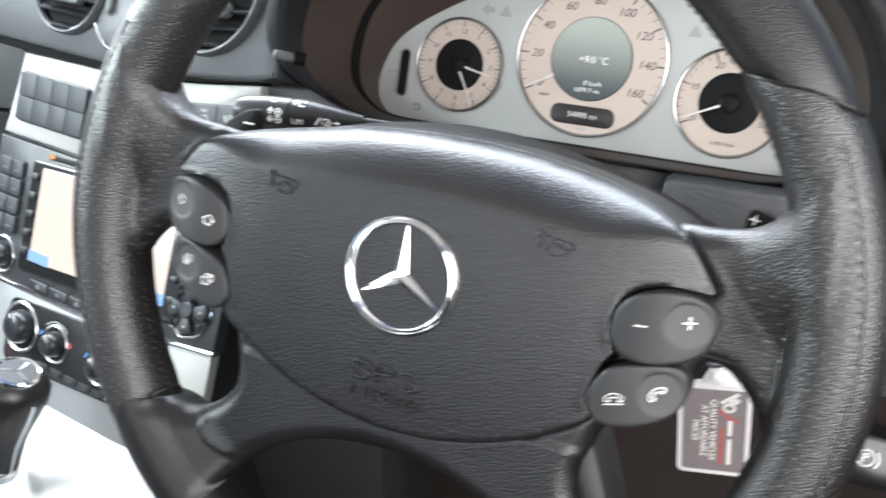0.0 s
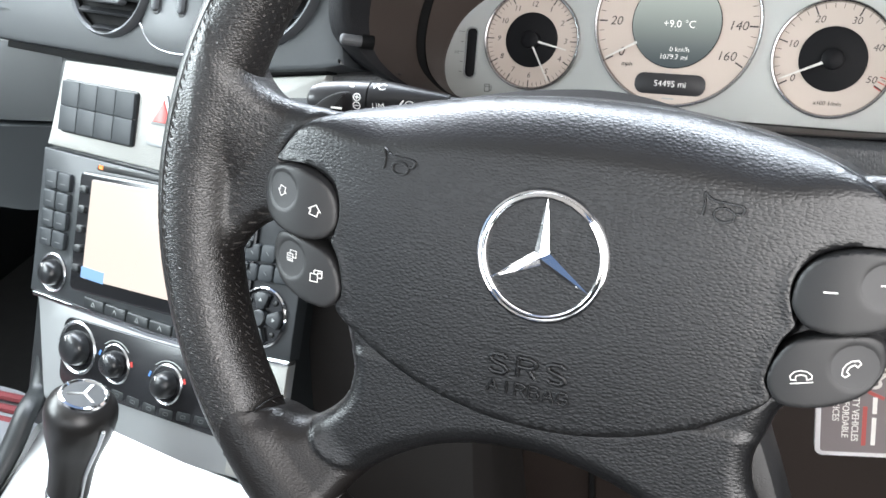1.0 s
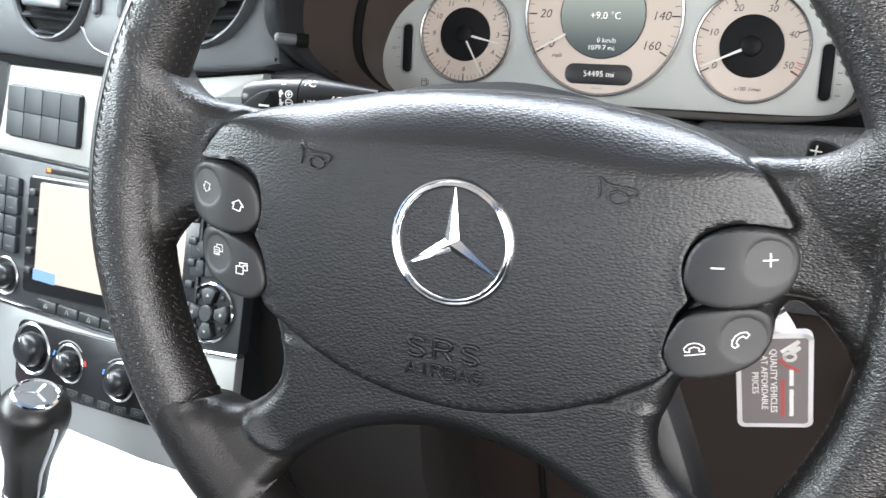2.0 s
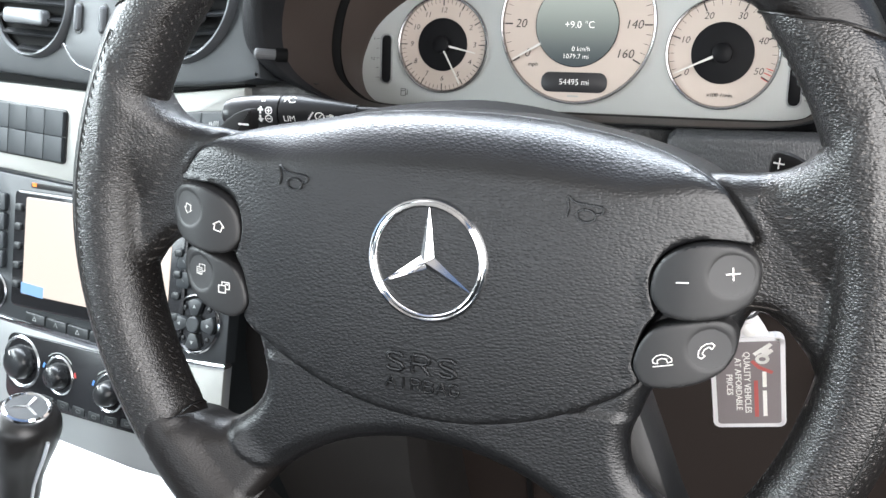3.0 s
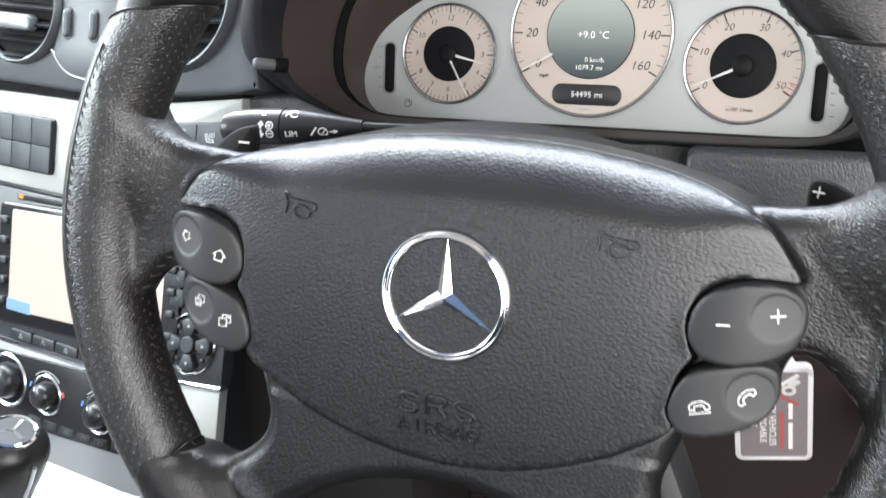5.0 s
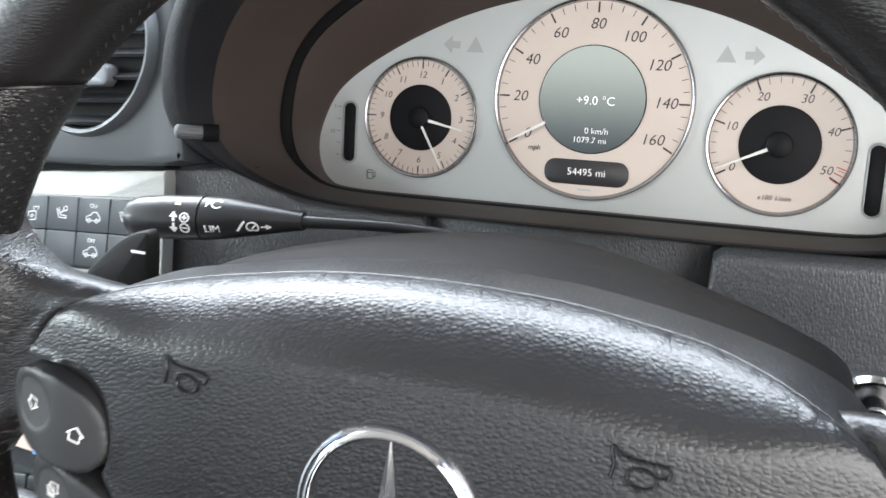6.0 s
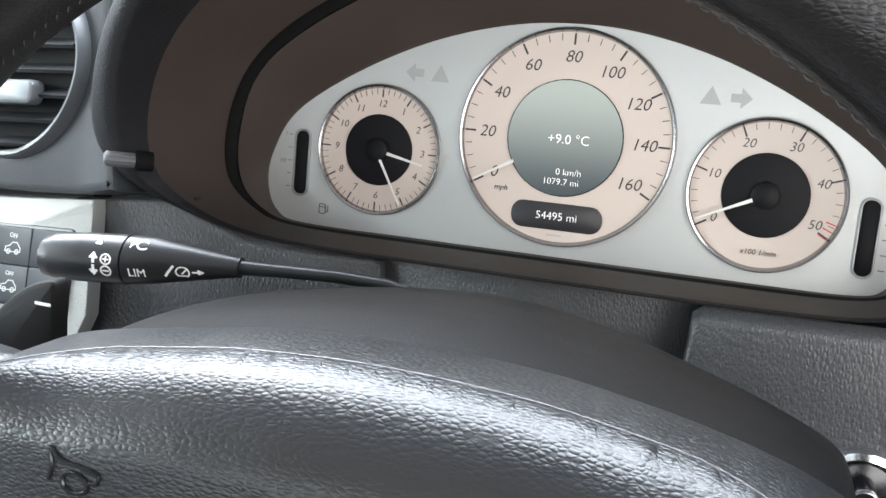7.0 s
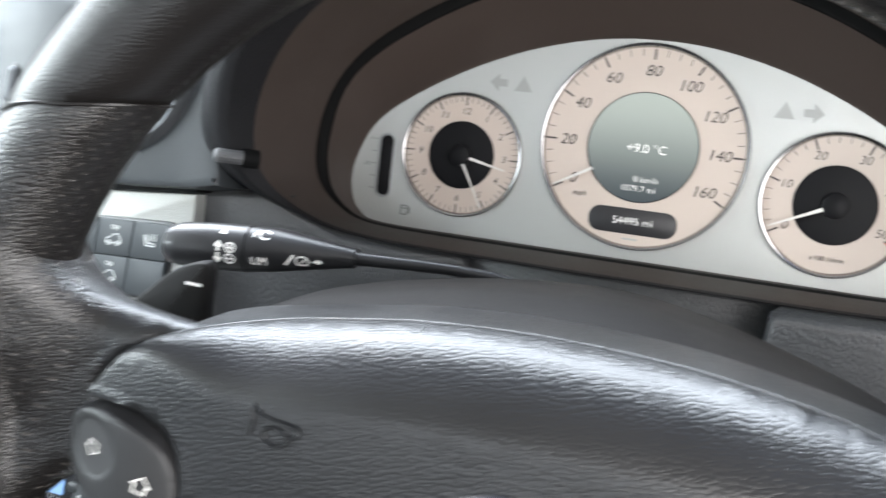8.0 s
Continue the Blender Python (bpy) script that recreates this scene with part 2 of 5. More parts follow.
def thing(name, m, label, category, group="", kind=""):
    ob = new(name)
    ob.matrix_world = m
    ob.empty_display_size = 0.02
    return tagged(ob, label, category, group, kind)


def finish(name, bm, material, angle=40):
    bm.normal_update()
    bmesh.ops.recalc_face_normals(bm, faces=bm.faces[:])
    me = bpy.data.meshes.new(name)
    bm.transform(Matrix.Scale(0.001, 4))
    bm.to_mesh(me)
    bm.free()
    me.materials.append(material)
    me.polygons.foreach_set("use_smooth", [True] * len(me.polygons))
    me.set_sharp_from_angle(angle=radians(angle))
    return me


def part(name, bm, material, parent, label="", angle=40):
    ob = new(name, finish(name, bm, material, angle))
    ob.parent = parent
    return tagged(ob, label)


def solid(name, bm, material, m, label, category, group="", kind="", angle=40):
    """A thing that is one mesh."""
    ob = new(name, finish(name, bm, material, angle))
    ob.matrix_world = m
    return tagged(ob, label, category, group, kind)


def loft(bm, rings, cap=(True, True), closed=True):
    rows = [[bm.verts.new(p) for p in ring] for ring in rings]
    k = len(rows[0])
    for a, b in zip(rows, rows[1:]):
        for i in range(k if closed else k - 1):
            j = (i + 1) % k
            bm.faces.new((a[i], a[j], b[j], b[i]))
    if cap[0]:
        bm.faces.new(rows[0][::-1])
    if cap[1]:
        bm.faces.new(rows[-1])
    return rows


def smooth(ctrl, per=6, closed=True):
    """Points on a curve through the controls."""
    c = [Vector(p) for p in ctrl]
    k = len(c)
    out = []
    for i in range(k if closed else k - 1):
        if closed:
            p0, p1, p2, p3 = c[i - 1], c[i], c[(i + 1) % k], c[(i + 2) % k]
        else:
            p0, p1, p2, p3 = c[max(i - 1, 0)], c[i], c[i + 1], c[min(i + 2, k - 1)]
        for s in range(per):
            t = s / per
            out.append(0.5 * ((2 * p1) + (p2 - p0) * t + (2 * p0 - 5 * p1 + 4 * p2 - p3) * t * t + (3 * p1 - p0 - 3 * p2 + p3) * t ** 3))
    if not closed:
        out.append(c[-1])
    return out


def mirrored(half):
    """A closed outline from its right half, given from top to bottom on the axis or off it."""
    left = [(-x, y) for x, y in half[::-1] if abs(x) > 1e-6]
    return list(half) + left


def normals2(o):
    k = len(o)
    area = sum(o[i][0] * o[(i + 1) % k][1] - o[(i + 1) % k][0] * o[i][1] for i in range(k))
    sgn = 1 if area > 0 else -1
    res = []
    for i in range(k):
        t = Vector((o[(i + 1) % k][0] - o[i - 1][0], o[(i + 1) % k][1] - o[i - 1][1]))
        t = t.normalized() if t.length > 1e-9 else Vector((1, 0))
        res.append(Vector((t.y, -t.x)) * sgn)
    return res


def grown(o, d):
    return [(p[0] + n.x * d, p[1] + n.y * d) for p, n in zip(o, normals2(o))]


def prism(bm, o, z0, z1, r=0.0, tf=None):
    rings = [[(p[0], p[1], z0) for p in o]]
    if r:
        rings.append([(p[0], p[1], z1 - r) for p in o])
        rings.append([(p[0], p[1], z1 - r * 0.3) for p in grown(o, -r * 0.3)])
        rings.append([(p[0], p[1], z1) for p in grown(o, -r)])
    else:
        rings.append([(p[0], p[1], z1) for p in o])
    if tf:
        rings = [[tf @ Vector(p) for p in ring] for ring in rings]
    loft(bm, rings)
    return bm


def rrect(cx, cy, w, h, r, n=4):
    r = min(r, w / 2 - 1e-3, h / 2 - 1e-3)
    out = []
    for sx, sy, a0 in ((1, 1, 0), (-1, 1, 90), (-1, -1, 180), (1, -1, 270)):
        for i in range(n + 1):
            a = radians(a0 + 90 * i / n)
            out.append((cx + sx * (w / 2 - r) + r * math.cos(a), cy + sy * (h / 2 - r) + r * math.sin(a)))
    return out


def ellipse(cx, cy, a, b, n=32, start=0.0):
    return [(cx + a * math.cos(start + 2 * math.pi * i / n), cy + b * math.sin(start + 2 * math.pi * i / n)) for i in range(n)]


def lathe(bm, prof, cx=0.0, cy=0.0, n=48, cap=(False, False), tf=None):
    rings = [[Vector((cx + r * math.cos(2 * math.pi * i / n), cy + r * math.sin(2 * math.pi * i / n), z)) for i in range(n)] for r, z in prof]
    if tf:
        rings = [[tf @ p for p in ring] for ring in rings]
    loft(bm, rings, cap)
    return bm


def tube(bm, path, radius, n=10, flat=1.0, up=(0, 0, 1)):
    path = [Vector(p) for p in path]
    rings = []
    for i, p in enumerate(path):
        t = (path[min(i + 1, len(path) - 1)] - path[max(i - 1, 0)]).normalized()
        side = t.cross(Vector(up))
        side = side.normalized() if side.length > 1e-6 else Vector((1, 0, 0))
        top = side.cross(t)
        r = radius(i / (len(path) - 1)) if callable(radius) else radius
        rings.append([p + side * (r * math.cos(2 * math.pi * k / n)) + top * (r * flat * math.sin(2 * math.pi * k / n)) for k in range(n)])
    loft(bm, rings)
    return bm


def box(bm, x0, x1, y0, y1, z0, z1, r=0.0):
    return prism(bm, rrect((x0 + x1) / 2, (y0 + y1) / 2, x1 - x0, y1 - y0, max(r, 0.01), 3 if r else 1), z0, z1, r)


def inside(pts, o):
    """For points: the distance to the outline, negative outside it."""
    o = np.array([tuple(p)[:2] for p in o])
    a, b = o, np.roll(o, -1, 0)
    p = np.asarray(pts, float)[:, None, :]
    ab = b - a
    t = np.clip(((p - a) * ab).sum(-1) / np.maximum((ab ** 2).sum(-1), 1e-12), 0, 1)
    d = np.sqrt(((p - (a + t[..., None] * ab)) ** 2).sum(-1)).min(1)
    cross = (a[:, 1] > p[..., 1]) != (b[:, 1] > p[..., 1])
    with np.errstate(divide="ignore", invalid="ignore"):
        xi = (b[:, 0] - a[:, 0]) * (p[..., 1] - a[:, 1]) / (b[:, 1] - a[:, 1]) + a[:, 0]
    odd = (cross & (p[..., 0] < xi)).sum(1) % 2 == 1
    return np.where(odd, d, -d)


def pillow(bm, o, height, step, base, inset=0.0):
    """A cushion over an outline: height(x, y, distance to the edge); its sides go down to base."""
    from_o = [Vector((p[0], p[1])) for p in o]
    xs, ys = [p.x for p in from_o], [p.y for p in from_o]
    grid = []
    for j in range(int((max(ys) - min(ys)) / step) + 1):
        for i in range(int((max(xs) - min(xs)) / step) + 1):
            grid.append((min(xs) + (i + 0.5 * (j % 2)) * step, min(ys) + j * step))
    d = inside(grid, from_o)
    inner = [Vector(g) for g, dd in zip(grid, d) if dd > step * 0.45]
    extra = []
    for off in (step * 0.12, step * 0.28):
        extra += [Vector(p) for p in grown(from_o, -off)]
    k = len(from_o)
    verts, _, faces, *_ = delaunay_2d_cdt(from_o + extra + inner, [(i, (i + 1) % k) for i in range(k)], [], 1, 1e-4)
    dd = np.maximum(inside([tuple(v) for v in verts], from_o), 0)
    dd[:k] = 0
    made = [bm.verts.new((v.x, v.y, height(v.x, v.y, float(q)))) for v, q in zip(verts, dd)]
    for f in faces:
        bm.faces.new([made[i] for i in f])
    low = [bm.verts.new((p[0], p[1], base)) for p in grown(from_o, -inset)]
    for i in range(k):
        j = (i + 1) % k
        bm.faces.new((made[i], made[j], low[j], low[i]))
    if not inset:
        bm.faces.new(low)
    return bm


def shell(d, r):
    """How far a rounded edge of radius r has dropped at the distance d from the rim."""
    q = min(max(d, 0.0), r)
    return r - math.sqrt(max(r * r - (r - q) ** 2, 0.0))


def lettering(name, body, size, at, material, parent, turn=0.0, extrude=0.12, shear=0.0, space=1.0, align="CENTER", tf=None, label="", bevel=0.0, thin=0.0):
    cu = bpy.data.curves.new("letters", "FONT")
    cu.body, cu.size, cu.extrude, cu.shear, cu.space_character = body, size, extrude, shear, space
    cu.align_x, cu.align_y, cu.resolution_u, cu.bevel_depth = align, "CENTER", 3, bevel
    cu.offset = -thin
    ob = bpy.data.objects.new("letters", cu)
    me = bpy.data.meshes.new_from_object(ob)
    bpy.data.objects.remove(ob)
    bpy.data.curves.remove(cu)
    m = (tf or HERE) @ Matrix.Translation(at) @ Matrix.Rotation(radians(turn), 4, "Z")
    me.transform(Matrix.Scale(0.001, 4) @ m)
    me.materials.clear()
    me.materials.append(material)
    ob = new(name, me)
    ob.parent = parent
    return tagged(ob, label)


def stroke(bm, pts, w, z0, z1, closed=False):
    """A printed line of width w along flat points."""
    pts = [Vector((p[0], p[1])) for p in pts]
    k = len(pts)
    for i in range(k if closed else k - 1):
        a, b = pts[i], pts[(i + 1) % k]
        t = (b - a)
        if t.length < 1e-6:
            continue
        t.normalize()
        s = Vector((-t.y, t.x)) * (w / 2)
        e = t * (w * 0.3)
        q = [a - e + s, a - e - s, b + e - s, b + e + s]
        loft(bm, [[(p.x, p.y, z0) for p in q], [(p.x, p.y, z1) for p in q]])
    return bm


from mathutils.geometry import delaunay_2d_cdt

# ---------------------------------------------------------------- cabin shell


def slab(name, x0, x1, y0, y1, z0, z1, material, label, category):
    bm = bmesh.new()
    box(bm, x0, x1, y0, y1, z0, z1, 4.0)
    return solid(name, bm, material, HERE, label, category, kind="structure")


slab("ground", -60000, 60000, -60000, 60000, -420, -400, ASPHALT, "grey asphalt ground outside the car", "ground")
slab("floor", -1150, 450, -1400, 800, 20, 45, CARPET, "dark carpeted car floor", "floor")
slab("ceiling", -1000, 300, -1350, 40, 1200, 1230, LINING, "pale fabric headlining under the roof", "ceiling")
slab("wall_driver_door", 450, 490, -1350, 700, 40, 640, PLASTIC, "dark driver door panel", "door")
slab("wall_passenger_door", -1160, -1120, -1350, 700, 40, 800, PLASTIC, "dark passenger door panel", "door")
slab("wall_rear", -1150, 450, -1440, -1390, 40, 900, PLASTIC, "dark rear bulkhead behind the seats", "wall")
slab("wall_front", -1150, 450, 760, 800, 40, 760, PLASTIC, "dark bulkhead under the windscreen", "wall")


def pillar(name, a, b, w):
    bm = bmesh.new()
    tube(bm, [a, b], w, 8, 0.5)
    solid(name, bm, LINING, HERE, "fabric covered roof pillar beside the windscreen", "pillar", kind="structure")


pillar("pillar_right", (440, 690, 790), (300, 20, 1205), 45)
pillar("pillar_left", (-1140, 690, 790), (-1000, 20, 1205), 45)
pillar("pillar_rear_right", (440, -900, 790), (310, -900, 1205), 60)
pillar("pillar_rear_left", (-1140, -900, 790), (-1010, -900, 1205), 60)

# ---------------------------------------------------------------- steering wheel

wheel = thing("steering_wheel", WHEEL, "black leather four-spoke steering wheel with chrome emblem and perforated grips", "steering wheel")
RIM_C, RIM_R, RIM_V, RIM_A, RIM_B, RIM_Z = (0.8, -2.4), 176.0, 181.0, 17.0, 19.6, -16.0


def grip_swell(deg):
    return math.exp(-((deg - 180) / 14) ** 2) + math.exp(-(deg / 14) ** 2)


def rim_point(theta, phi, swell=0.0):
    """A point on the rim: theta round the wheel from its right, phi round the tube from its outer side to the front."""
    c, s = math.cos(phi), math.sin(phi)
    e = 0.86
    a = (RIM_A + swell) * math.copysign(abs(c) ** e, c)
    b = (RIM_B + swell) * math.copysign(abs(s) ** e, s)
    return Vector((RIM_C[0] + (RIM_R + a) * math.cos(theta), RIM_C[1] + (RIM_V + a) * math.sin(theta), RIM_Z + b))


def seam_high(phi):
    return 36.0 - 5.5 * math.cos(phi)


def seam_low(phi):
    return -37.0 - 2.5 * math.cos(phi)


def rim_arc(name, start, end, material, label):
    """A sleeve of leather between two skewed seams, each an angle round the wheel for every angle round the tube."""
    bm = bmesh.new()
    uv = bm.loops.layers.uv.new("UVMap")
    n, k = int(abs(end(1.57) - start(1.57)) / 1.6) + 2, 36
    rows, turns = [], []
    for i in range(n + 1):
        edge = min(i, n - i)
        dip = -0.9 if edge == 0 else (-0.25 if edge == 1 else 0.0)
        row, turn = [], []
        for j in range(k + 1):
            phi = 2 * math.pi * j / k
            deg = start(phi) + (end(phi) - start(phi)) * i / n
            turn.append(deg)
            if j < k:
                row.append(bm.verts.new(rim_point(radians(deg), phi, dip + grip_swell(deg))))
        rows.append(row)
        turns.append(turn)
    for i in range(n):
        for j in range(k):
            q = (j + 1) % k
            f = bm.faces.new((rows[i][j], rows[i][q], rows[i + 1][q], rows[i + 1][j]))
            for loop, (a, b) in zip(f.loops, ((i, j), (i, j + 1), (i + 1, j + 1), (i + 1, j))):
                loop[uv].uv = (RIM_R * radians(turns[a][b]), 2 * math.pi * 18.5 * b / k)
    bm.faces.new([v for v in rows[0]])
    bm.faces.new([v for v in rows[-1]])
    return part(name, bm, material, wheel, label, 60)


def left_of(seam):
    return lambda phi: 180.0 - seam(phi)


rim_arc("rim_grip", left_of(seam_high), left_of(seam_low), LEATHER_HOLES, "perforated black leather grip")
rim_arc("rim_grip", seam_low, seam_high, LEATHER_HOLES, "perforated black leather grip")
rim_arc("rim_top", seam_high, left_of(seam_high), LEATHER, "smooth black leather upper rim")
rim_arc("rim_bottom", left_of(seam_low), lambda phi: 360.0 + seam_low(phi), LEATHER, "smooth black leather lower rim")
for seam in (seam_high, left_of(seam_high), seam_low, left_of(seam_low)):
    bm = bmesh.new()
    th = radians(seam(1.57))
    ring = [rim_point(radians(seam(2 * math.pi * j / 40)), 2 * math.pi * j / 40, -0.45) for j in range(41)]
    tube(bm, ring, 0.6, 6, 1.0, (math.cos(th + 1.57), math.sin(th + 1.57), 0))
    part("rim_seam", bm, LEATHER, wheel, "pinched leather seam")


def stitches(phi, t0, t1):
    bm = bmesh.new()
    n = int(RIM_R * radians(t1 - t0) / 4.2)
    for i in range(n):
        a = radians(t0 + (t1 - t0) * i / n)
        b = a + radians(t1 - t0) / n * 0.62
        w = grip_swell(math.degrees(a))
        p, q = rim_point(a, phi - 0.03, 0.15 + w), rim_point(b, phi + 0.05, 0.15 + w)
        m = rim_point((a + b) / 2, phi, 0.4 + w)
        tube(bm, [p, m, q], lambda t: 0.16 + 0.16 * math.sin(math.pi * t), 5)
    tagged(part("stitching", bm, STITCH, wheel, "row of dark grey thread stitches"), kind="stuff")


for t0, t1 in ((29, 40), (43, 75), (-36, -14)):
    stitches(math.pi * 1.0, t0, t1)
    stitches(math.pi * 1.0, 180 - t1, 180 - t0)

for t0, t1 in ((-35, 29), (151, 215)):
    bm = bmesh.new()
    tube(bm, [rim_point(radians(t0 + (t1 - t0) * i / 40), 1.2, grip_swell(t0 + (t1 - t0) * i / 40) + 0.05) for i in range(41)], 0.45, 6)
    part("rim_joint", bm, SEAL, wheel, "fine joint along the leather grip")
    stitches(1.3, t0, t1)

# hub: spokes and skirt melted into one moulded frame
BAG_HALF = [(0, 61), (34, 60.5), (57, 58), (80, 54), (100, 48.5), (115, 41), (124, 30), (129, 21.6), (120, 21.5), (110, 20.9), (99.7, 16.6), (93.7, 9.8), (92.2, 2),
            (94.3, -6), (95.6, -10), (92.0, -16), (89.9, -23), (88.6, -32), (90.6, -40.2), (73, -53), (49, -64), (24, -70.5), (0, -72.5)]
BAG = [(x, y - 4.2 * min(1.0, max(0.0, -x / 70.0)) * min(1.0, max(0.0, (y - 25.0) / 30.0))) for x, y in mirrored(BAG_HALF)]
FRAME_HALF = [(0, 55), (60, 52), (100, 45), (113, 45.5), (125, 46.5), (135, 48.5), (144, 54), (150, 63), (154, 77), (163, 84), (174, 60), (176, 10), (172, -28), (163, -36),
              (154, -24), (142, -12), (131, -9), (125, -24), (112, -40), (97, -46), (92, -58), (88.5, -70), (91, -83), (100, -94), (113, -101), (127, -98), (142, -100),
              (146, -116), (132, -138), (112, -152), (97, -150), (91, -138), (81, -123), (66, -110), (46, -99), (24, -92.5), (0, -90)]


BAG_LINE = smooth([(*p, 0) for p in BAG], 5)


def past_joint(x, y):
    """Below 1 on the vinyl side of the lower spoke's joint, above 1 on its leather side."""
    return (max(abs(x) - 80.0, 0.0) / 27.0) ** 2.6 + (max(-95.0 - y, 0.0) / 24.0) ** 2.6


def round_rim(x, y):
    """Angle round the wheel in degrees from -90 to 270, and the distance outwards from the rim's middle line."""
    u, v = (x - RIM_C[0]) / RIM_R, (y - RIM_C[1]) / RIM_V
    deg = math.degrees(math.atan2(v, u))
    return (deg + 360 if deg < -90 else deg), (math.hypot(u, v) - 1) * RIM_R


def frame_height(x, y, d):
    """The spokes' web, filleted into the round rim."""
    deg, off = round_rim(x, y)
    t = min(max((off + 42.0) / 36.0, 0.0), 1.0)
    t = t * t * (3 - 2 * t)
    gap = max(0.0, -float(inside([(x, y)], BAG_LINE)[0])) if abs(x) < 140 else 50.0
    high = min(max((y - 2) / 34.0, 0.0), 1.0) if y > -60 else 0.75
    web = -12.5 + (3.0 + 11.0 * high * high * (3 - 2 * high)) * t - shell(d, 10.0) - 5.5 * (1 - 0.6 * high) * math.exp(-(gap / 1.2) ** 2) + 1.8 * high * (1 - t)
    if y < -75:
        e = (past_joint(x, y) - 1.0) * 9.0
        web -= 1.6 / (1 + math.exp(-max(min(e / 0.5, 40), -40))) + 1.2 * math.exp(-(e / 1.1) ** 2)
    elif y > -25:
        fold = (abs(x) - 123) * 0.70 - (39 - y) * 0.71
        web -= 0.55 * math.exp(-(fold / 1.1) ** 2)
    swell = grip_swell(deg)
    o = abs(off) / (RIM_A + swell)
    rim = RIM_Z + (RIM_B + swell) * (1 - o ** 2.33) ** 0.43 if o < 1 else RIM_Z - (o - 1) * 30.0
    rim += 0.15
    k = 0.5 + (11.5 - 4.5 * high) * min(1.0, d / 8.0)
    h = max(k - abs(web - rim), 0.0) / k
    return max(web, rim) + h * h * k / 4


bm = bmesh.new()
pillow(bm, smooth([(*p, 0) for p in mirrored(FRAME_HALF)], 3), frame_height, 2.0, -34, 4)
hub_frame = part("hub_frame", bm, LEATHER, wheel, "moulded black spokes and hub surround", 60)
hub_frame.data.materials.append(VINYL)
hub_frame.data.materials.append(LEATHER_HOLES)
uv_ = hub_frame.data.uv_layers.new(name="UVMap")
for poly_ in hub_frame.data.polygons:
    c = poly_.center * 1000
    if abs(c.x) < 128 and not (c.y < -70 and past_joint(c.x, c.y) > 1):
        poly_.material_index = 1
    elif c.y > -70:
        poly_.material_index = 2
    for li in poly_.loop_indices:
        p = hub_frame.data.vertices[hub_frame.data.loops[li].vertex_index].co * 1000
        deg, off = round_rim(p.x, p.y)
        uv_.data[li].uv = (RIM_R * radians(deg), 18.5 * math.atan2(max(p.z - RIM_Z, 0.5), off))


def bag_height(x, y, d):
    top = min(max((y - 5) / 45.0, 0.0), 1.0)
    mid = min(max((124 - abs(x)) / 52.0, 0.0), 1.0)
    round_ = top * top * (3 - 2 * top) * mid * mid * (3 - 2 * mid)
    r = 0.9 + 27.0 * round_
    return 1.2 - 3.4e-8 * x ** 4 - 0.0004 * y * y - shell(d, r) * (1 - 0.14 * round_) - 2.5 * top * mid * math.exp(-d / 14.0) + (0.7 * math.exp(-(d / 2.6) ** 2) if abs(x) > 84 and y < 24 else 0.0)


bm = bmesh.new()
pillow(bm, smooth(BAG, 5), bag_height, 2.3, -50)
part("airbag_cover", bm, VINYL, wheel, "grained black vinyl airbag cover", 50)
bm = bmesh.new()
tube(bm, [(x, y - 0.2, bag_height(x, y, 0.0) - 0.2) for x, y in sorted((p.x, p.y) for p in BAG_LINE) if y > 40], 0.45, 8)
part("cover_edge", bm, VINYL, wheel, "fine rounded rear edge of the airbag cover")
GLYPHS = {
    "S": [[(0.58, 0.85), (0.45, 0.98), (0.15, 0.98), (0.02, 0.82), (0.08, 0.60), (0.50, 0.42), (0.60, 0.20), (0.47, 0.02), (0.15, 0.02), (0, 0.16)]],
    "R": [[(0, 0), (0, 1)], [(0, 1), (0.42, 1), (0.58, 0.86), (0.58, 0.66), (0.42, 0.52), (0, 0.52)], [(0.30, 0.52), (0.60, 0)]],
    "A": [[(0, 0), (0.30, 1)], [(0.30, 1), (0.60, 0)], [(0.12, 0.36), (0.48, 0.36)]],
    "I": [[(0.30, 0), (0.30, 1)]],
    "B": [[(0, 0), (0, 1)], [(0, 1), (0.40, 1), (0.54, 0.86), (0.54, 0.66), (0.40, 0.53), (0, 0.53)], [(0.40, 0.53), (0.58, 0.38), (0.58, 0.14), (0.42, 0), (0, 0)]],
    "G": [[(0.58, 0.82), (0.44, 0.98), (0.16, 0.98), (0, 0.80), (0, 0.20), (0.16, 0.02), (0.44, 0.02), (0.58, 0.18), (0.58, 0.45), (0.34, 0.45)]],
}


def raised_word(word, x0, pitch, y0, wide, tall, radius):
    """Letters moulded into the airbag cover as rounded ridges."""
    bm = bmesh.new()
    for i, letter in enumerate(word):
        for line in GLYPHS[letter]:
            path = []
            for (ax, ay), (bx, by) in zip(line, line[1:]):
                path += [(ax + (bx - ax) * k / 3, ay + (by - ay) * k / 3) for k in range(3)]
            pts = [(x0 + i * pitch + px * wide, y0 + 0.017 * (x0 + i * pitch) + py * tall) for px, py in path + [line[-1]]]
            tube(bm, [(px, py, bag_height(px, py, 20.0) + 0.4) for px, py in pts], radius, 8, 0.75)
    part("raised_lettering", bm, VINYL_SMOOTH, wheel, "embossed black lettering")


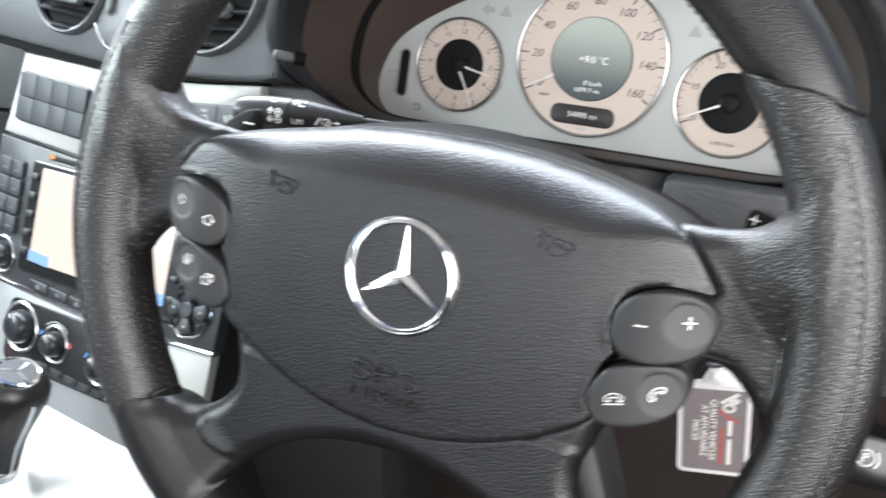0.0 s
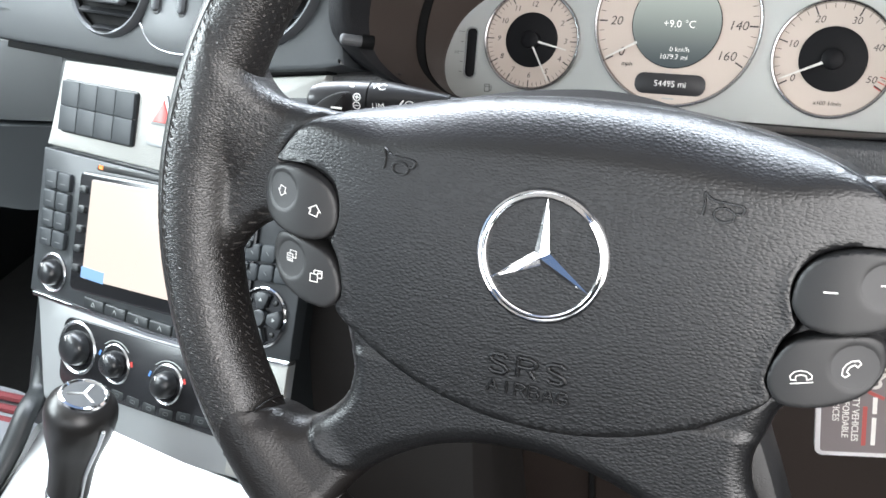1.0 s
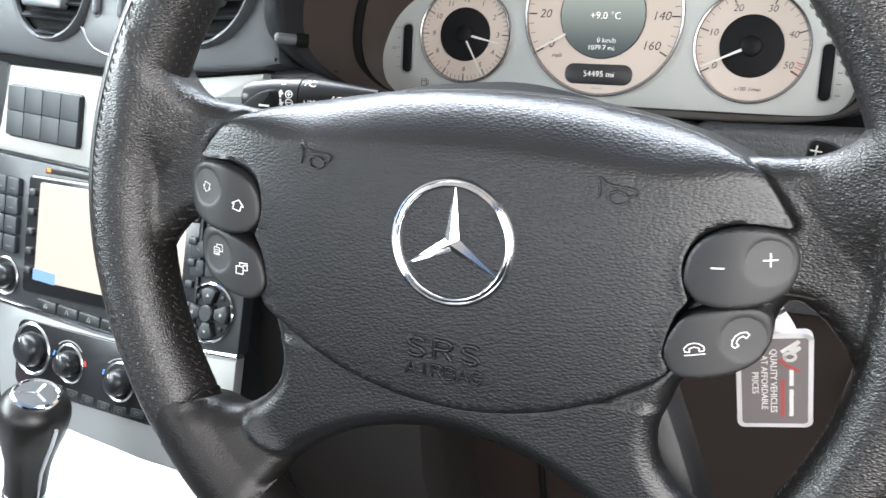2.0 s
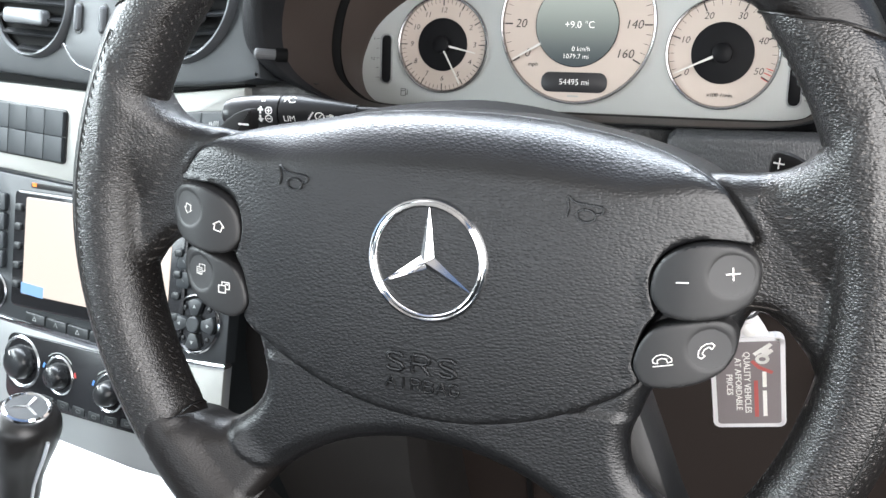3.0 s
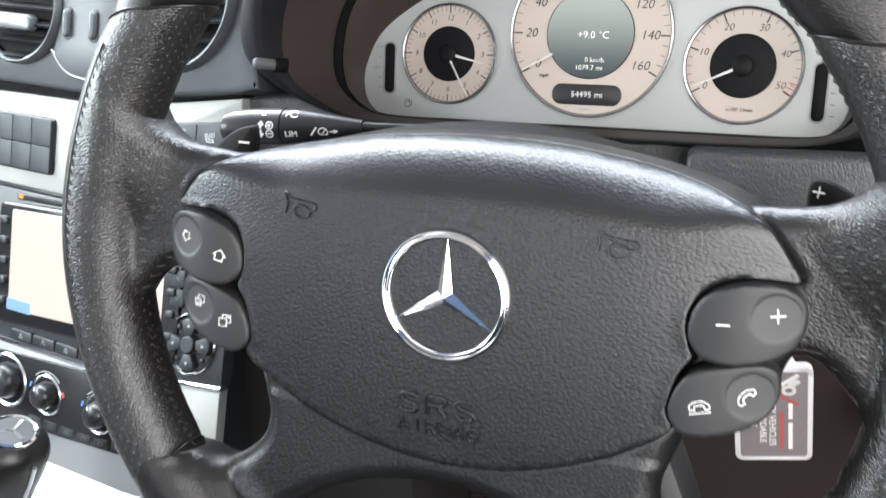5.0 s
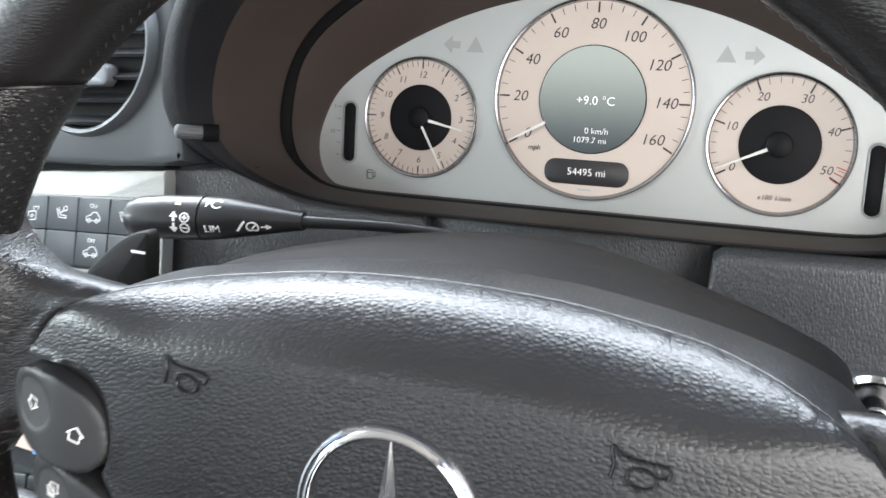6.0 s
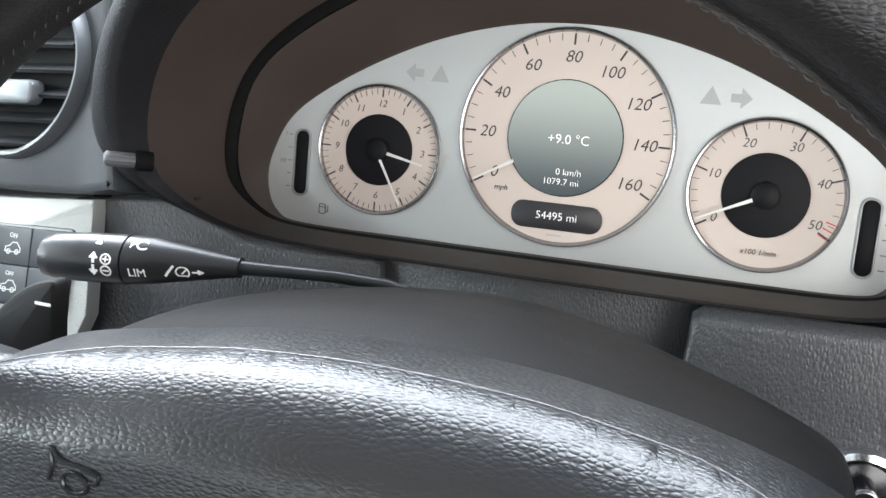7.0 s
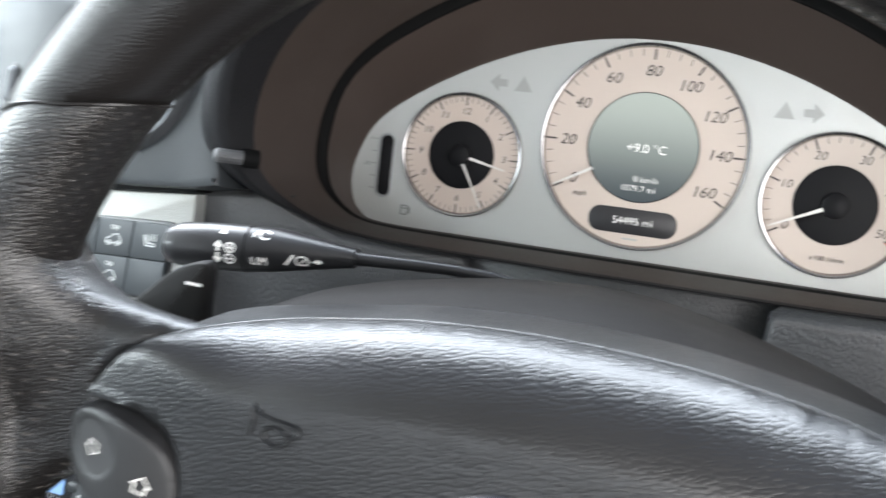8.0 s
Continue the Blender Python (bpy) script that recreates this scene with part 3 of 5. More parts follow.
raised_word("SRS", -17.2, 12.2, -50.8, 13.2, 8.2, 1.0)
raised_word("AIRBAG", -17.2, 5.95, -59.0, 7.2, 5.2, 0.62)
for s in (-1, 1):
    bm = bmesh.new()
    cx = s * 65.0
    line = [(cx - 7, 25.4), (cx - 6.4, 29.4), (cx - 7, 33.6), (cx - 3.4, 31.2), (cx + 6.6, 30.2), (cx + 6.8, 27.6), (cx + 4.6, 27.2), (cx + 4.0, 25.0), (cx + 1.0, 23.8), (cx - 2.2, 24.8), (cx - 2.8, 27.4),
            (cx - 0.4, 28.8), (cx + 2.6, 28.4), (cx + 4.4, 26.8)]
    tube(bm, [(p.x, p.y, bag_height(p.x, p.y, float(inside([(p.x, p.y)], BAG_LINE)[0])) + 0.35) for p in smooth([(*p, 0) for p in line], 4, False)], 0.55, 6)
    part("horn_symbol", bm, VINYL_SMOOTH, wheel, "embossed horn symbol")

# emblem
emblem = part("emblem", lathe(bmesh.new(), [(27.6, -3), (27.6, 0.2), (27.0, 0.7), (23.8, 0.9), (0.01, 0.9)], n=64), VINYL, wheel, "round black emblem plate")
bm = bmesh.new()
lathe(bm, [(27.0, 0.2), (27.0, 1.5), (26.4, 2.5), (25.7, 2.7), (25.3, 2.3), (24.6, 2.9), (23.9, 3.1), (23.3, 2.6), (22.9, 1.4), (22.9, 0.5)], n=72)
part("emblem_ring", bm, CHROME, emblem, "chrome ring")
bm = bmesh.new()
for k in range(3):
    a = radians(90 + 120 * k)
    d, s = Vector((math.cos(a), math.sin(a), 0)), Vector((-math.sin(a), math.cos(a), 0))
    inner = 3.3
    p0, p1 = d * inner * 0.5 + s * inner * 0.866 * 1.15, d * inner * 0.5 - s * inner * 0.866 * 1.15
    tip, mid = d * 23.6 + Vector((0, 0, 1.2)), Vector((0, 0, 4.2))
    vs = [bm.verts.new(q) for q in (p0 + Vector((0, 0, 1.0)), p1 + Vector((0, 0, 1.0)), tip, mid)]
    bm.faces.new((vs[0], vs[3], vs[2]))
    bm.faces.new((vs[1], vs[2], vs[3]))
    bm.faces.new((vs[0], vs[2], vs[1]))
part("emblem_star", bm, CHROME, emblem, "three-armed faceted chrome star", 5)

# thumb buttons
UP = [(92.9, 0), (94.3, 9), (100, 16), (111, 20.4), (123, 20.6), (131, 16), (133.2, 8), (131, -0.5), (124, -6.3), (112, -9.6), (100.7, -9.4), (95.2, -5.5)]
LOW = [(89.2, -32), (91.2, -22), (96.6, -15), (107, -11.2), (119, -9.4), (125.5, -12), (127.5, -20), (124, -29), (116, -35), (105, -38.6), (94.5, -39)]


def thumb_button(outline, dimple, s, crown):
    bm = bmesh.new()
    o = [(s * p[0], p[1]) for p in smooth([(*p, 0) for p in outline], 5)]

    def height(x, y, d):
        q = math.hypot(abs(x) - dimple[0], y - dimple[1])
        hollow = 0.8 / (1 + math.exp(min((q - 8.2) * 4.0, 50)))
        return crown[0] - crown[1] * (abs(x) - crown[2]) ** 2 - shell(d, 1.1) - 0.004 * (max(0.0, 14 - d)) ** 1.6 - hollow

    pillow(bm, o, height, 1.2, -22)
    button = part("thumb_button", bm, RUBBER, wheel, "oval matt black thumb button")
    bm = bmesh.new()
    lathe(bm, [(8.1, -1), (8.1, 0.0), (7.8, 0.16), (5.5, 0.16), (3, 0.16), (0.01, 0.16)], s * dimple[0], dimple[1], 36)
    d = inside([(v.co.x, v.co.y) for v in bm.verts], o)
    for v, q in zip(bm.verts, d):
        v.co.z += height(v.co.x, v.co.y, float(max(q, 0.0)))
    part("button_disc", bm, RUBBER_DISC, button, "slightly lighter round touch disc")
    return button, (lambda x, y, d: height(x, y, d) + (0.17 if math.hypot(abs(x) - dimple[0], y - dimple[1]) < 8 else 0.0), o)


def icon(parent, cover, lines, w=0.75, name="button_symbol"):
    """Printed lines laid onto a cushion: cover is its height and outline."""
    bm = bmesh.new()
    for pts, closed in lines:
        fine = []
        for a, b in zip(pts, pts[1:] + (pts[:1] if closed else [])):
            fine += [(a[0] + (b[0] - a[0]) * k / 3, a[1] + (b[1] - a[1]) * k / 3) for k in range(3)]
        stroke(bm, fine + ([] if closed else [pts[-1]]), w, 0, 1, closed)
    d = inside([(v.co.x, v.co.y) for v in bm.verts], cover[1])
    for v, q in zip(bm.verts, d):
        v.co.z = cover[0](v.co.x, v.co.y, float(q)) + (0.13 if v.co.z > 0.5 else -0.5)
    part(name, bm, WHITE_PRINT, parent, "white printed symbol")


def arrow_house(cx, cy, s, rot):
    pts = [(-2.2, -2.4), (2.2, -2.4), (2.2, 0.4), (3.4, 0.4), (0, 3.4), (-3.4, 0.4), (-2.2, 0.4)]
    c, q = math.cos(radians(rot)), math.sin(radians(rot))
    return [(cx + s * (x * c - y * q), cy + s * (x * q + y * c)) for x, y in pts]


up_r, hr = thumb_button(UP, (122.5, 9.5), 1, (2.6, 0.0125, 107))
icon(up_r, hr, [([(102.9, 4.9), (107.3, 5.4)], False)], 0.5)
icon(up_r, hr, [([(120.6, 9.8), (125.4, 10.4)], False), ([(122.7, 12.5), (123.3, 7.7)], False)], 0.45)
low_r, hl = thumb_button(LOW, (117.5, -21), 1, (1.4, 0.009, 98))


def handset(cx, cy, s, rot):
    """A telephone handset in outline: an arched grip with two cups."""
    pts = [(-4.2, -0.6), (-4.4, 1.0), (-2.4, 2.7), (0, 3.2), (2.4, 2.7), (4.4, 1.0), (4.2, -0.6), (2.2, -0.9), (2.1, 0.8), (0, 1.4), (-2.1, 0.8), (-2.2, -0.9)]
    c, q = math.cos(radians(rot)), math.sin(radians(rot))
    return [(cx + s * (x * c - y * q), cy + s * (x * q + y * c)) for x, y in pts]


icon(low_r, hl, [(handset(100.5, -27.6, 0.85, 14), True), ([(97.2, -30.4), (104.6, -28.4)], False)], 0.32)
icon(low_r, hl, [(handset(116.6, -22, 0.85, 52), True)], 0.34)
up_l, hr = thumb_button(UP, (120.5, 9.5), -1, (2.6, 0.0125, 107))
icon(up_l, hr, [(arrow_house(-120.6, 9.4, 0.75, 165), True)], 0.3)
icon(up_l, hr, [(arrow_house(-102.5, 3.0, 0.82, -15), True)], 0.38)
low_l, hl = thumb_button(LOW, (115.5, -21), -1, (1.4, 0.009, 98))


def sheets(cx, cy, s):
    a = [(cx - 3 * s, cy - 2.4 * s), (cx + 1 * s, cy - 2.4 * s), (cx + 1 * s, cy + 1.2 * s), (cx - 3 * s, cy + 1.2 * s)]
    b = [(cx - 1 * s, cy + 1.3 * s), (cx - 1 * s, cy + 3 * s), (cx + 3.2 * s, cy + 3 * s), (cx + 3.2 * s, cy - 0.4 * s), (cx + 1.2 * s, cy - 0.4 * s)]
    return [(a, True), (b, False)]


icon(low_l, hl, sheets(-115.2, -19.8, 0.9) + [([(-117.4, -20.4 - i), (-114.8, -20.4 - i)], False) for i in (-0.6, 0.4, 1.2)], 0.26)
icon(low_l, hl, sheets(-100.4, -26, 0.95) + [([(-99.6 + 0.3 * i, -24.2 + i * 0.9), (-97.9, -24.2 + i * 0.9)], False) for i in (0, 1)], 0.34)

for s in (-1, 1):
    bm = bmesh.new()
    o = smooth([(s * x, y, 0) for x, y in ((50, -62), (78, -50), (86, -57), (90, -68), (98.5, -87), (107.5, -109), (114, -126), (96, -132), (78, -105), (55, -88))], 4)
    prism(bm, [(p.x, p.y) for p in o], -72, -40, 5)
    part("spoke_backing", bm, PLASTIC_MID, wheel, "smooth dark grey cover behind the lower spoke")

# gear paddles behind the upper spokes
for s in (-1, 1):
    bm = bmesh.new()
    o = smooth([(s * x, y, 0) for x, y in ((132.5 if s < 0 else 130.5, 49), (138, 49.5), (147, 45), (156, 37), (163, 28), (150, 20), (134, 22), (132.2 if s < 0 else 130, 36))], 5)
    prism(bm, [(p.x, p.y) for p in o], -79.5, -73.5, 2.2)
    paddle = part("shift_paddle", bm, MATT, wheel, "black plastic gear shift paddle")
    bm = bmesh.new()
    if s < 0:
        stroke(bm, [(-140.2, 41.8), (-134.6, 41.8)], 1.0, -74, -73.2)
    else:
        stroke(bm, [(131.2, 45.4), (135.6, 45.0)], 0.6, -74, -73.2)
        stroke(bm, [(133.6, 47.4), (133.3, 43)], 0.6, -74, -73.2)
    part("paddle_symbol", bm, WHITE_PRINT, paddle, "white printed sign")

# ---------------------------------------------------------------- steering column
column = thing("steering_column", WHEEL, "dark grey plastic steering column cover behind the wheel", "steering column")
bm = bmesh.new()
TOPC = smooth([(-150, 10, 0), (-110, 34, 0), (-60, 47.6, 0), (-18, 54, 0), (14, 55, 0), (45, 50, 0), (70, 43.5, 0), (100, 34, 0), (121, 23, 0), (127, 4, 0)], 5, False)
BAG_TOP = sorted((x, y) for x, y in BAG if y > 29)
rings = []
for z, mix in ((-44, 1.0), (-52, 0.8)):
    ring = []
    for p in TOPC:
        x = p.x * 0.83
        y = float(np.interp(x, [q[0] for q in BAG_TOP], [q[1] for q in BAG_TOP])) - 1.0
        ring.append((x, mix * y + (1 - mix) * (p.y + 8), z))
    rings.append(ring + [(80, -45, z), (60, -80, z), (-60, -80, z), (-112, -45, z)])
for z, lift, sc in ((-62, 9, 0.9), (-90, 6.5, 0.95), (-120, 3, 0.99), (-140, 0.5, 1.0), (-146, -2.5, 1.0), (-149, -8, 0.99)):
    rings.append([(p.x * sc, p.y + lift, z) for p in TOPC] + [(96 * sc, -45, z), (60, -80, z), (-60, -80, z), (-135 * sc, -45, z)])
loft(bm, rings)
part("upper_cover", bm, MATT, column, "matt dark grey cover")
bm = bmesh.new()
lathe(bm, [(40, -50), (40, -70), (40, -150), (40, -230)], 0, -22, 32, (True, True))
part("column_tube", bm, SEAL, column)

stalk = thing("cruise_stalk", WHEEL, "black cruise control stalk with white printed symbols on the column", "stalk")
bm = bmesh.new()
prof = [(-188, 40.5, 5.5), (-186, 41, 8.2), (-181, 41.5, 9.6), (-168, 42.6, 10.2), (-151.5, 43.8, 10.3)]


def stalk_ring(x, y, r, fl=0.82):
    c = Vector((x, y, -133 - (x + 188) * 0.18))
    return [c + Vector((0, r * math.sin(a), r * fl * math.cos(a))) for a in [2 * math.pi * k / 24 for k in range(24)]]


loft(bm, [stalk_ring(-189, 40.4, 3.0)] + [stalk_ring(*p) for p in prof])
part("stalk_cap", bm, STALK_BLACK, stalk, "rounded black turning end cap")
bm = bmesh.new()
loft(bm, [stalk_ring(*p) for p in ((-150.8, 43.8, 10.1), (-140, 45, 9.6), (-125, 45.8, 7.2), (-112, 46.4, 5.0), (-106, 46.6, 4.2))])
part("stalk_body", bm, STALK_BLACK, stalk, "tapered black stalk body")
bm = bmesh.new()
loft(bm, [stalk_ring(*p) for p in ((-108, 46.6, 3.0), (-85, 47.6, 2.6), (-68, 48.2, 2.5), (-48, 47.6, 2.5), (-20, 42, 2.5))])
part("stalk_arm", bm, STALK_BLACK, stalk, "thin black arm")


STALK_LINE = [(-189, 40.4, 3.0)] + prof + [(-150.8, 43.8, 10.1), (-140, 45, 9.6), (-125, 45.8, 7.2), (-112, 46.4, 5.0), (-106, 46.6, 4.2)]


def onto_stalk(x, y, lift):
    xs = [p[0] for p in STALK_LINE]
    yc, r = float(np.interp(x, xs, [p[1] for p in STALK_LINE])), float(np.interp(x, xs, [p[2] for p in STALK_LINE]))
    return -133 - (x + 188) * 0.18 + 0.82 * math.sqrt(max(r * r - (y - yc) ** 2, 0.3)) + lift


def stalk_print(lines, w=0.6):
    bm = bmesh.new()
    for pts, closed in lines:
        fine = []
        for a, b in zip(pts, pts[1:] + (pts[:1] if closed else [])):
            fine += [(a[0] + (b[0] - a[0]) * k / 4, a[1] + (b[1] - a[1]) * k / 4) for k in range(4)]
        stroke(bm, fine + ([] if closed else [pts[-1]]), w, 0, 1, closed)
    for v in bm.verts:
        v.co.z = onto_stalk(v.co.x, v.co.y, 0.12 if v.co.z > 0.5 else -0.5)
    part("stalk_symbol", bm, WHITE_PRINT, stalk, "white printed symbol")


lim = lettering("stalk_lettering", "LIM", 4.8, (-144.2, 40.4, 0), WHITE_PRINT, stalk, 4, 0.2, label="white printed lettering")
for v in lim.data.vertices:
    v.co.z = onto_stalk(v.co.x * 1000, v.co.y * 1000, 0.12 if v.co.z > 0 else -0.4) / 1000
for cy, sg in ((44.6, 1), (39.8, -1)):
    stalk_print([(ellipse(-156.5, cy, 2.0, 2.0, 18), True), ([(-157.6, cy), (-155.4, cy)], False)] + ([([(-156.5, cy - 1.1), (-156.5, cy + 1.1)], False)] if sg > 0 else []))
    stalk_print([([(-161.6, cy - 1.7 * sg), (-161.6, cy + 1.0 * sg)], False)], 1.1)
    stalk_print([([(-163.0, cy + sg * 0.2), (-161.6, cy + sg * 2.0), (-160.2, cy + sg * 0.2)], True)], 0.7)
stalk_print([([(-133.2, 40.6), (-130.2, 45.0)], False)], 0.9)
stalk_print([([(-126.6 + 2.5 * math.cos(q), 42.8 + 2.2 * math.sin(q)) for q in [radians(a) for a in range(-50, 231, 20)]], False), ([(-126.8, 42.2), (-125.3, 43.9)], False), ([(-128.2, 41.2), (-125.2, 41.4)], False)], 0.55)
stalk_print([([(-122.8, 43.2), (-120.2, 43.4)], False), ([(-120.6, 44.2), (-118.8, 43.5), (-120.5, 42.6)], True)], 0.6)
stalk_print([([(-143.0 + 2.3 * math.cos(q), 51.6 + 1.5 * math.sin(q)) for q in [radians(a) for a in range(40, 321, 20)]], False), ([(-147.8, 50.4), (-146.6, 52.8), (-145.8, 53.0)], False), ([(-148.0, 51.6), (-145.8, 51.8)], False)], 0.5)
stalk_print([([(-161.8, 50.2), (-160.8, 51.6), (-159.8, 50.2)], True)], 0.6)

# ---------------------------------------------------------------- instrument cluster
cluster = thing("instrument_cluster", CLUSTER, "silver instrument cluster with three cream dials", "instrument cluster")
FACE = smooth([(*p, 0) for p in mirrored([(0, 57.5), (35, 54.5), (75, 43.5), (115, 24.5), (146, 2.5), (158.5, -20), (160.5, -38), (154, -52), (138, -57), (75, -57.5), (0, -57.5)])], 6)
FACE2 = [(p.x, p.y) for p in FACE]
part("dial_plate", prism(bmesh.new(), FACE2, -6, 0), SILVER_FACE, cluster, "satin silver dial plate")


def polar(cx, cy, r, deg):
    a = radians(90 - deg)
    return (cx + r * math.cos(a), cy + r * math.sin(a))


def dial(name, cx, cy, r, hub, label):
    d = part(name, lathe(bmesh.new(), [(r - 1.5, -1), (r - 1.5, 0.9), (0.01, 0.9)], cx, cy, 72), CREAM, cluster, label)
    part("dial_rim", lathe(bmesh.new(), [(r + 0.9, -1), (r + 0.7, 2.4), (r, 3.2), (r - 0.8, 2.9), (r - 1.6, 0.8)], cx, cy, 72), CHROME_DARK, d, "thin chrome ring")
    part("dial_centre", lathe(bmesh.new(), [(hub + 0.3, 0.6), (hub + 0.2, 1.7), (hub - 0.5, 1.9), (0.01, 1.9)], cx, cy, 48), DIAL_BLACK, d, "black dial centre")
    return d


def ticks(d, cx, cy, r, degs, length, w, material=None):
    """Printed marks: the broad ones singly, the hair-thin ones as one print."""
    bm = bmesh.new()
    for g in degs:
        stroke(bm, [polar(cx, cy, r, g), polar(cx, cy, r - length, g)], w, 0.5, 1.25)
        if w > 0.5:
            part("scale_mark", bm, material or DIAL_INK, d)
            bm = bmesh.new()
    if w > 0.5:
        bm.free()
    else:
        tagged(part("fine_scale", bm, material or DIAL_INK, d), kind="stuff")


CK, SP, RP = (-97, -13.5), (0.3, 1.8), (97, -15.5)
clock = dial("clock_dial", *CK, 33.6, 18.4, "cream clock dial")
ticks(clock, *CK, 31.6, [30 * i for i in range(12)], 4.0, 0.75)
ticks(clock, *CK, 31.6, [6 * i for i in range(60) if i % 5], 2.6, 0.28)
for i in range(1, 13):
    x, y = polar(*CK, 24.0, 30 * i)
    lettering("numeral", str(i), 5.2, (x, y, 1.1), DIAL_INK, clock, 0, 0.1, shear=0.2, thin=0.02)
speedo = dial("speedometer_dial", *SP, 53.2, 28.6, "cream speedometer dial")
ticks(speedo, *SP, 50.8, [(v - 80) * 1.5 for v in range(0, 161, 20)], 5.0, 0.95)
ticks(speedo, *SP, 50.8, [(v - 80) * 1.5 for v in range(0, 161, 5) if v % 20], 3.2, 0.35)
for v in range(0, 161, 20):
    x, y = polar(*SP, 39.6 if v < 100 else 38.6, (v - 80) * 1.5)
    lettering("numeral", str(v), 8.2, (x, y, 1.1), DIAL_INK, speedo, 0, 0.1, shear=0.22, thin=0.035)
lettering("unit_lettering", "mph", 4.0, (-29.5, -25.5, 1.1), DIAL_INK, speedo, 0, 0.1, shear=0.2)
bm = bmesh.new()
stroke(bm, [(-3.6, -46.6), (3.6, -46.6)], 1.0, 0.5, 1.2)
part("maker_mark", bm, GREY_INK, speedo, "small grey bar")
revs = dial("rev_counter_dial", *RP, 35.6, 19.6, "cream rev counter dial")
ticks(revs, *RP, 33.6, [(v - 25) * 4.8 for v in range(0, 51, 10)], 4.6, 0.85)
ticks(revs, *RP, 33.6, [(v - 25) * 4.8 for v in range(0, 50, 2) if v % 10], 2.8, 0.3)
ticks(revs, *RP, 33.6, [108, 114, 121], 4.2, 0.6, RED_INK)
for v in range(0, 51, 10):
    x, y = polar(*RP, 25.6, (v - 25) * 4.8 - (4 if v == 50 else 0))
    lettering("numeral", str(v), 6.2, (x, y, 1.1), DIAL_INK, revs, 0, 0.1, shear=0.22, thin=0.035)
lettering("unit_lettering", "x100 1/min", 3.6, (97, -42.5, 1.1), DIAL_INK, revs, 0, 0.1, shear=0.2)


def pointer(d, cx, cy, r0, r1, deg, w0, w1, z, name):
    bm = bmesh.new()
    a, b = Vector(polar(cx, cy, r0, deg)), Vector(polar(cx, cy, r1, deg))
    t = (b - a).normalized()
    s = Vector((-t.y, t.x))
    q = [a + s * w0, a - s * w0, b - s * w1, b + s * w1]
    loft(bm, [[(p.x, p.y, z - 0.4) for p in q], [(p.x, p.y, z + 0.4) for p in q]])
    part(name, bm, NEEDLE, d, "slim white pointer")


pointer(clock, *CK, 5, 26.5, 102.5, 0.8, 0.4, 4.2, "hour_pointer")
pointer(clock, *CK, 5, 31.0, 151, 0.6, 0.32, 5.4, "minute_pointer")
part("pointer_hub", lathe(bmesh.new(), [(6.2, 1.5), (6.0, 5.4), (5.4, 5.9), (0.01, 5.9)], *CK, 32), DIAL_BLACK, clock, "black pointer hub")
pointer(speedo, *SP, 27.5, 50.4, -119, 0.8, 0.35, 4.0, "speed_pointer")
pointer(revs, *RP, 6, 33.2, -115, 0.85, 0.3, 4.6, "rev_pointer")
part("pointer_hub", lathe(bmesh.new(), [(6.6, 1.5), (6.4, 4.8), (5.8, 5.3), (0.01, 5.3)], *RP, 32), DIAL_BLACK, revs, "black pointer hub")
# the pale upper half is reflected daylight painted into the LCD material
part("display", lathe(bmesh.new(), [(28.4, 1.8), (28.3, 2.3), (0.01, 2.3)], *SP, 64), LCD, speedo, "round grey-green display with painted sheen")
lettering("display_lettering", "+9.0 °C", 6.6, (2.5, 1.2, 2.5), LCD_TEXT, speedo, 0, 0.1, thin=0.075, label="white display digits")
lettering("display_lettering", "0 km/h", 4.6, (4.2, -14.8, 2.5), LCD_TEXT, speedo, 0, 0.1, thin=0.075, label="white display digits")
lettering("display_lettering", "1079.7 mi", 4.6, (0.8, -19.8, 2.5), LCD_TEXT, speedo, 0, 0.1, thin=0.075, label="white display digits")
part("odometer_window", prism(bmesh.new(), rrect(0.2, -37.2, 46, 13.6, 6.0, 6), 0.4, 1.6, 0.3), LCD_BLACK, speedo, "black odometer window")
lettering("display_lettering", "54495 mi", 5.6, (0.4, -37.2, 1.75), LCD_TEXT, speedo, 0, 0.1, thin=0.075, label="white display digits")
for sx, cy, hh in ((-141, -24.5, 34), (143, -30, 35)):
    g = part("slot_gauge", prism(bmesh.new(), rrect(sx, cy, 7.4, hh, 3.5, 5), -1, 0.9, 0.2), DIAL_BLACK, cluster, "black slot gauge")
    edge = rrect(sx, cy, 8.6, hh + 1.4, 4.1, 6)
    bm = bmesh.new()
    stroke(bm, edge, 0.9, -0.5, 1.6, True)
    part("slot_rim", bm, SILVER_PAINT, g, "pale slot edge")
bm = bmesh.new()
for y in (-10, -17, -24, -31, -38):
    stroke(bm, [(-149.5, y), (-147.4, y)], 0.35, -0.5, 0.3)
stroke(bm, rrect(-127.2, -48.2, 3.6, 5.0, 0.4, 2), 0.5, -0.5, 0.3, True)
stroke(bm, [(-128.8, -47.2), (-125.8, -47.2)], 0.5, -0.5, 0.3)
stroke(bm, [(-125.2, -49.6), (-124, -49.6), (-124, -46.4)], 0.5, -0.5, 0.3)
part("fuel_symbol", bm, DIAL_GREY, cluster, "small grey fuel symbol and marks")
bm = bmesh.new()
for y in (-16, -23, -30, -37, -44):
    stroke(bm, [(149.6, y), (152.2, y)], 0.5, -0.5, 0.3)
part("gauge_marks", bm, DIAL_GREY, cluster, "small grey gauge marks")
lettering("fuel_lettering", "1/2", 2.9, (-152.5, -24.5, 0.2), DIAL_GREY, cluster, 0, 0.1, shear=0.1)
lettering("fuel_lettering", "1", 2.9, (-151.3, -10, 0.2), DIAL_GREY, cluster, 0, 0.1, shear=0.1)
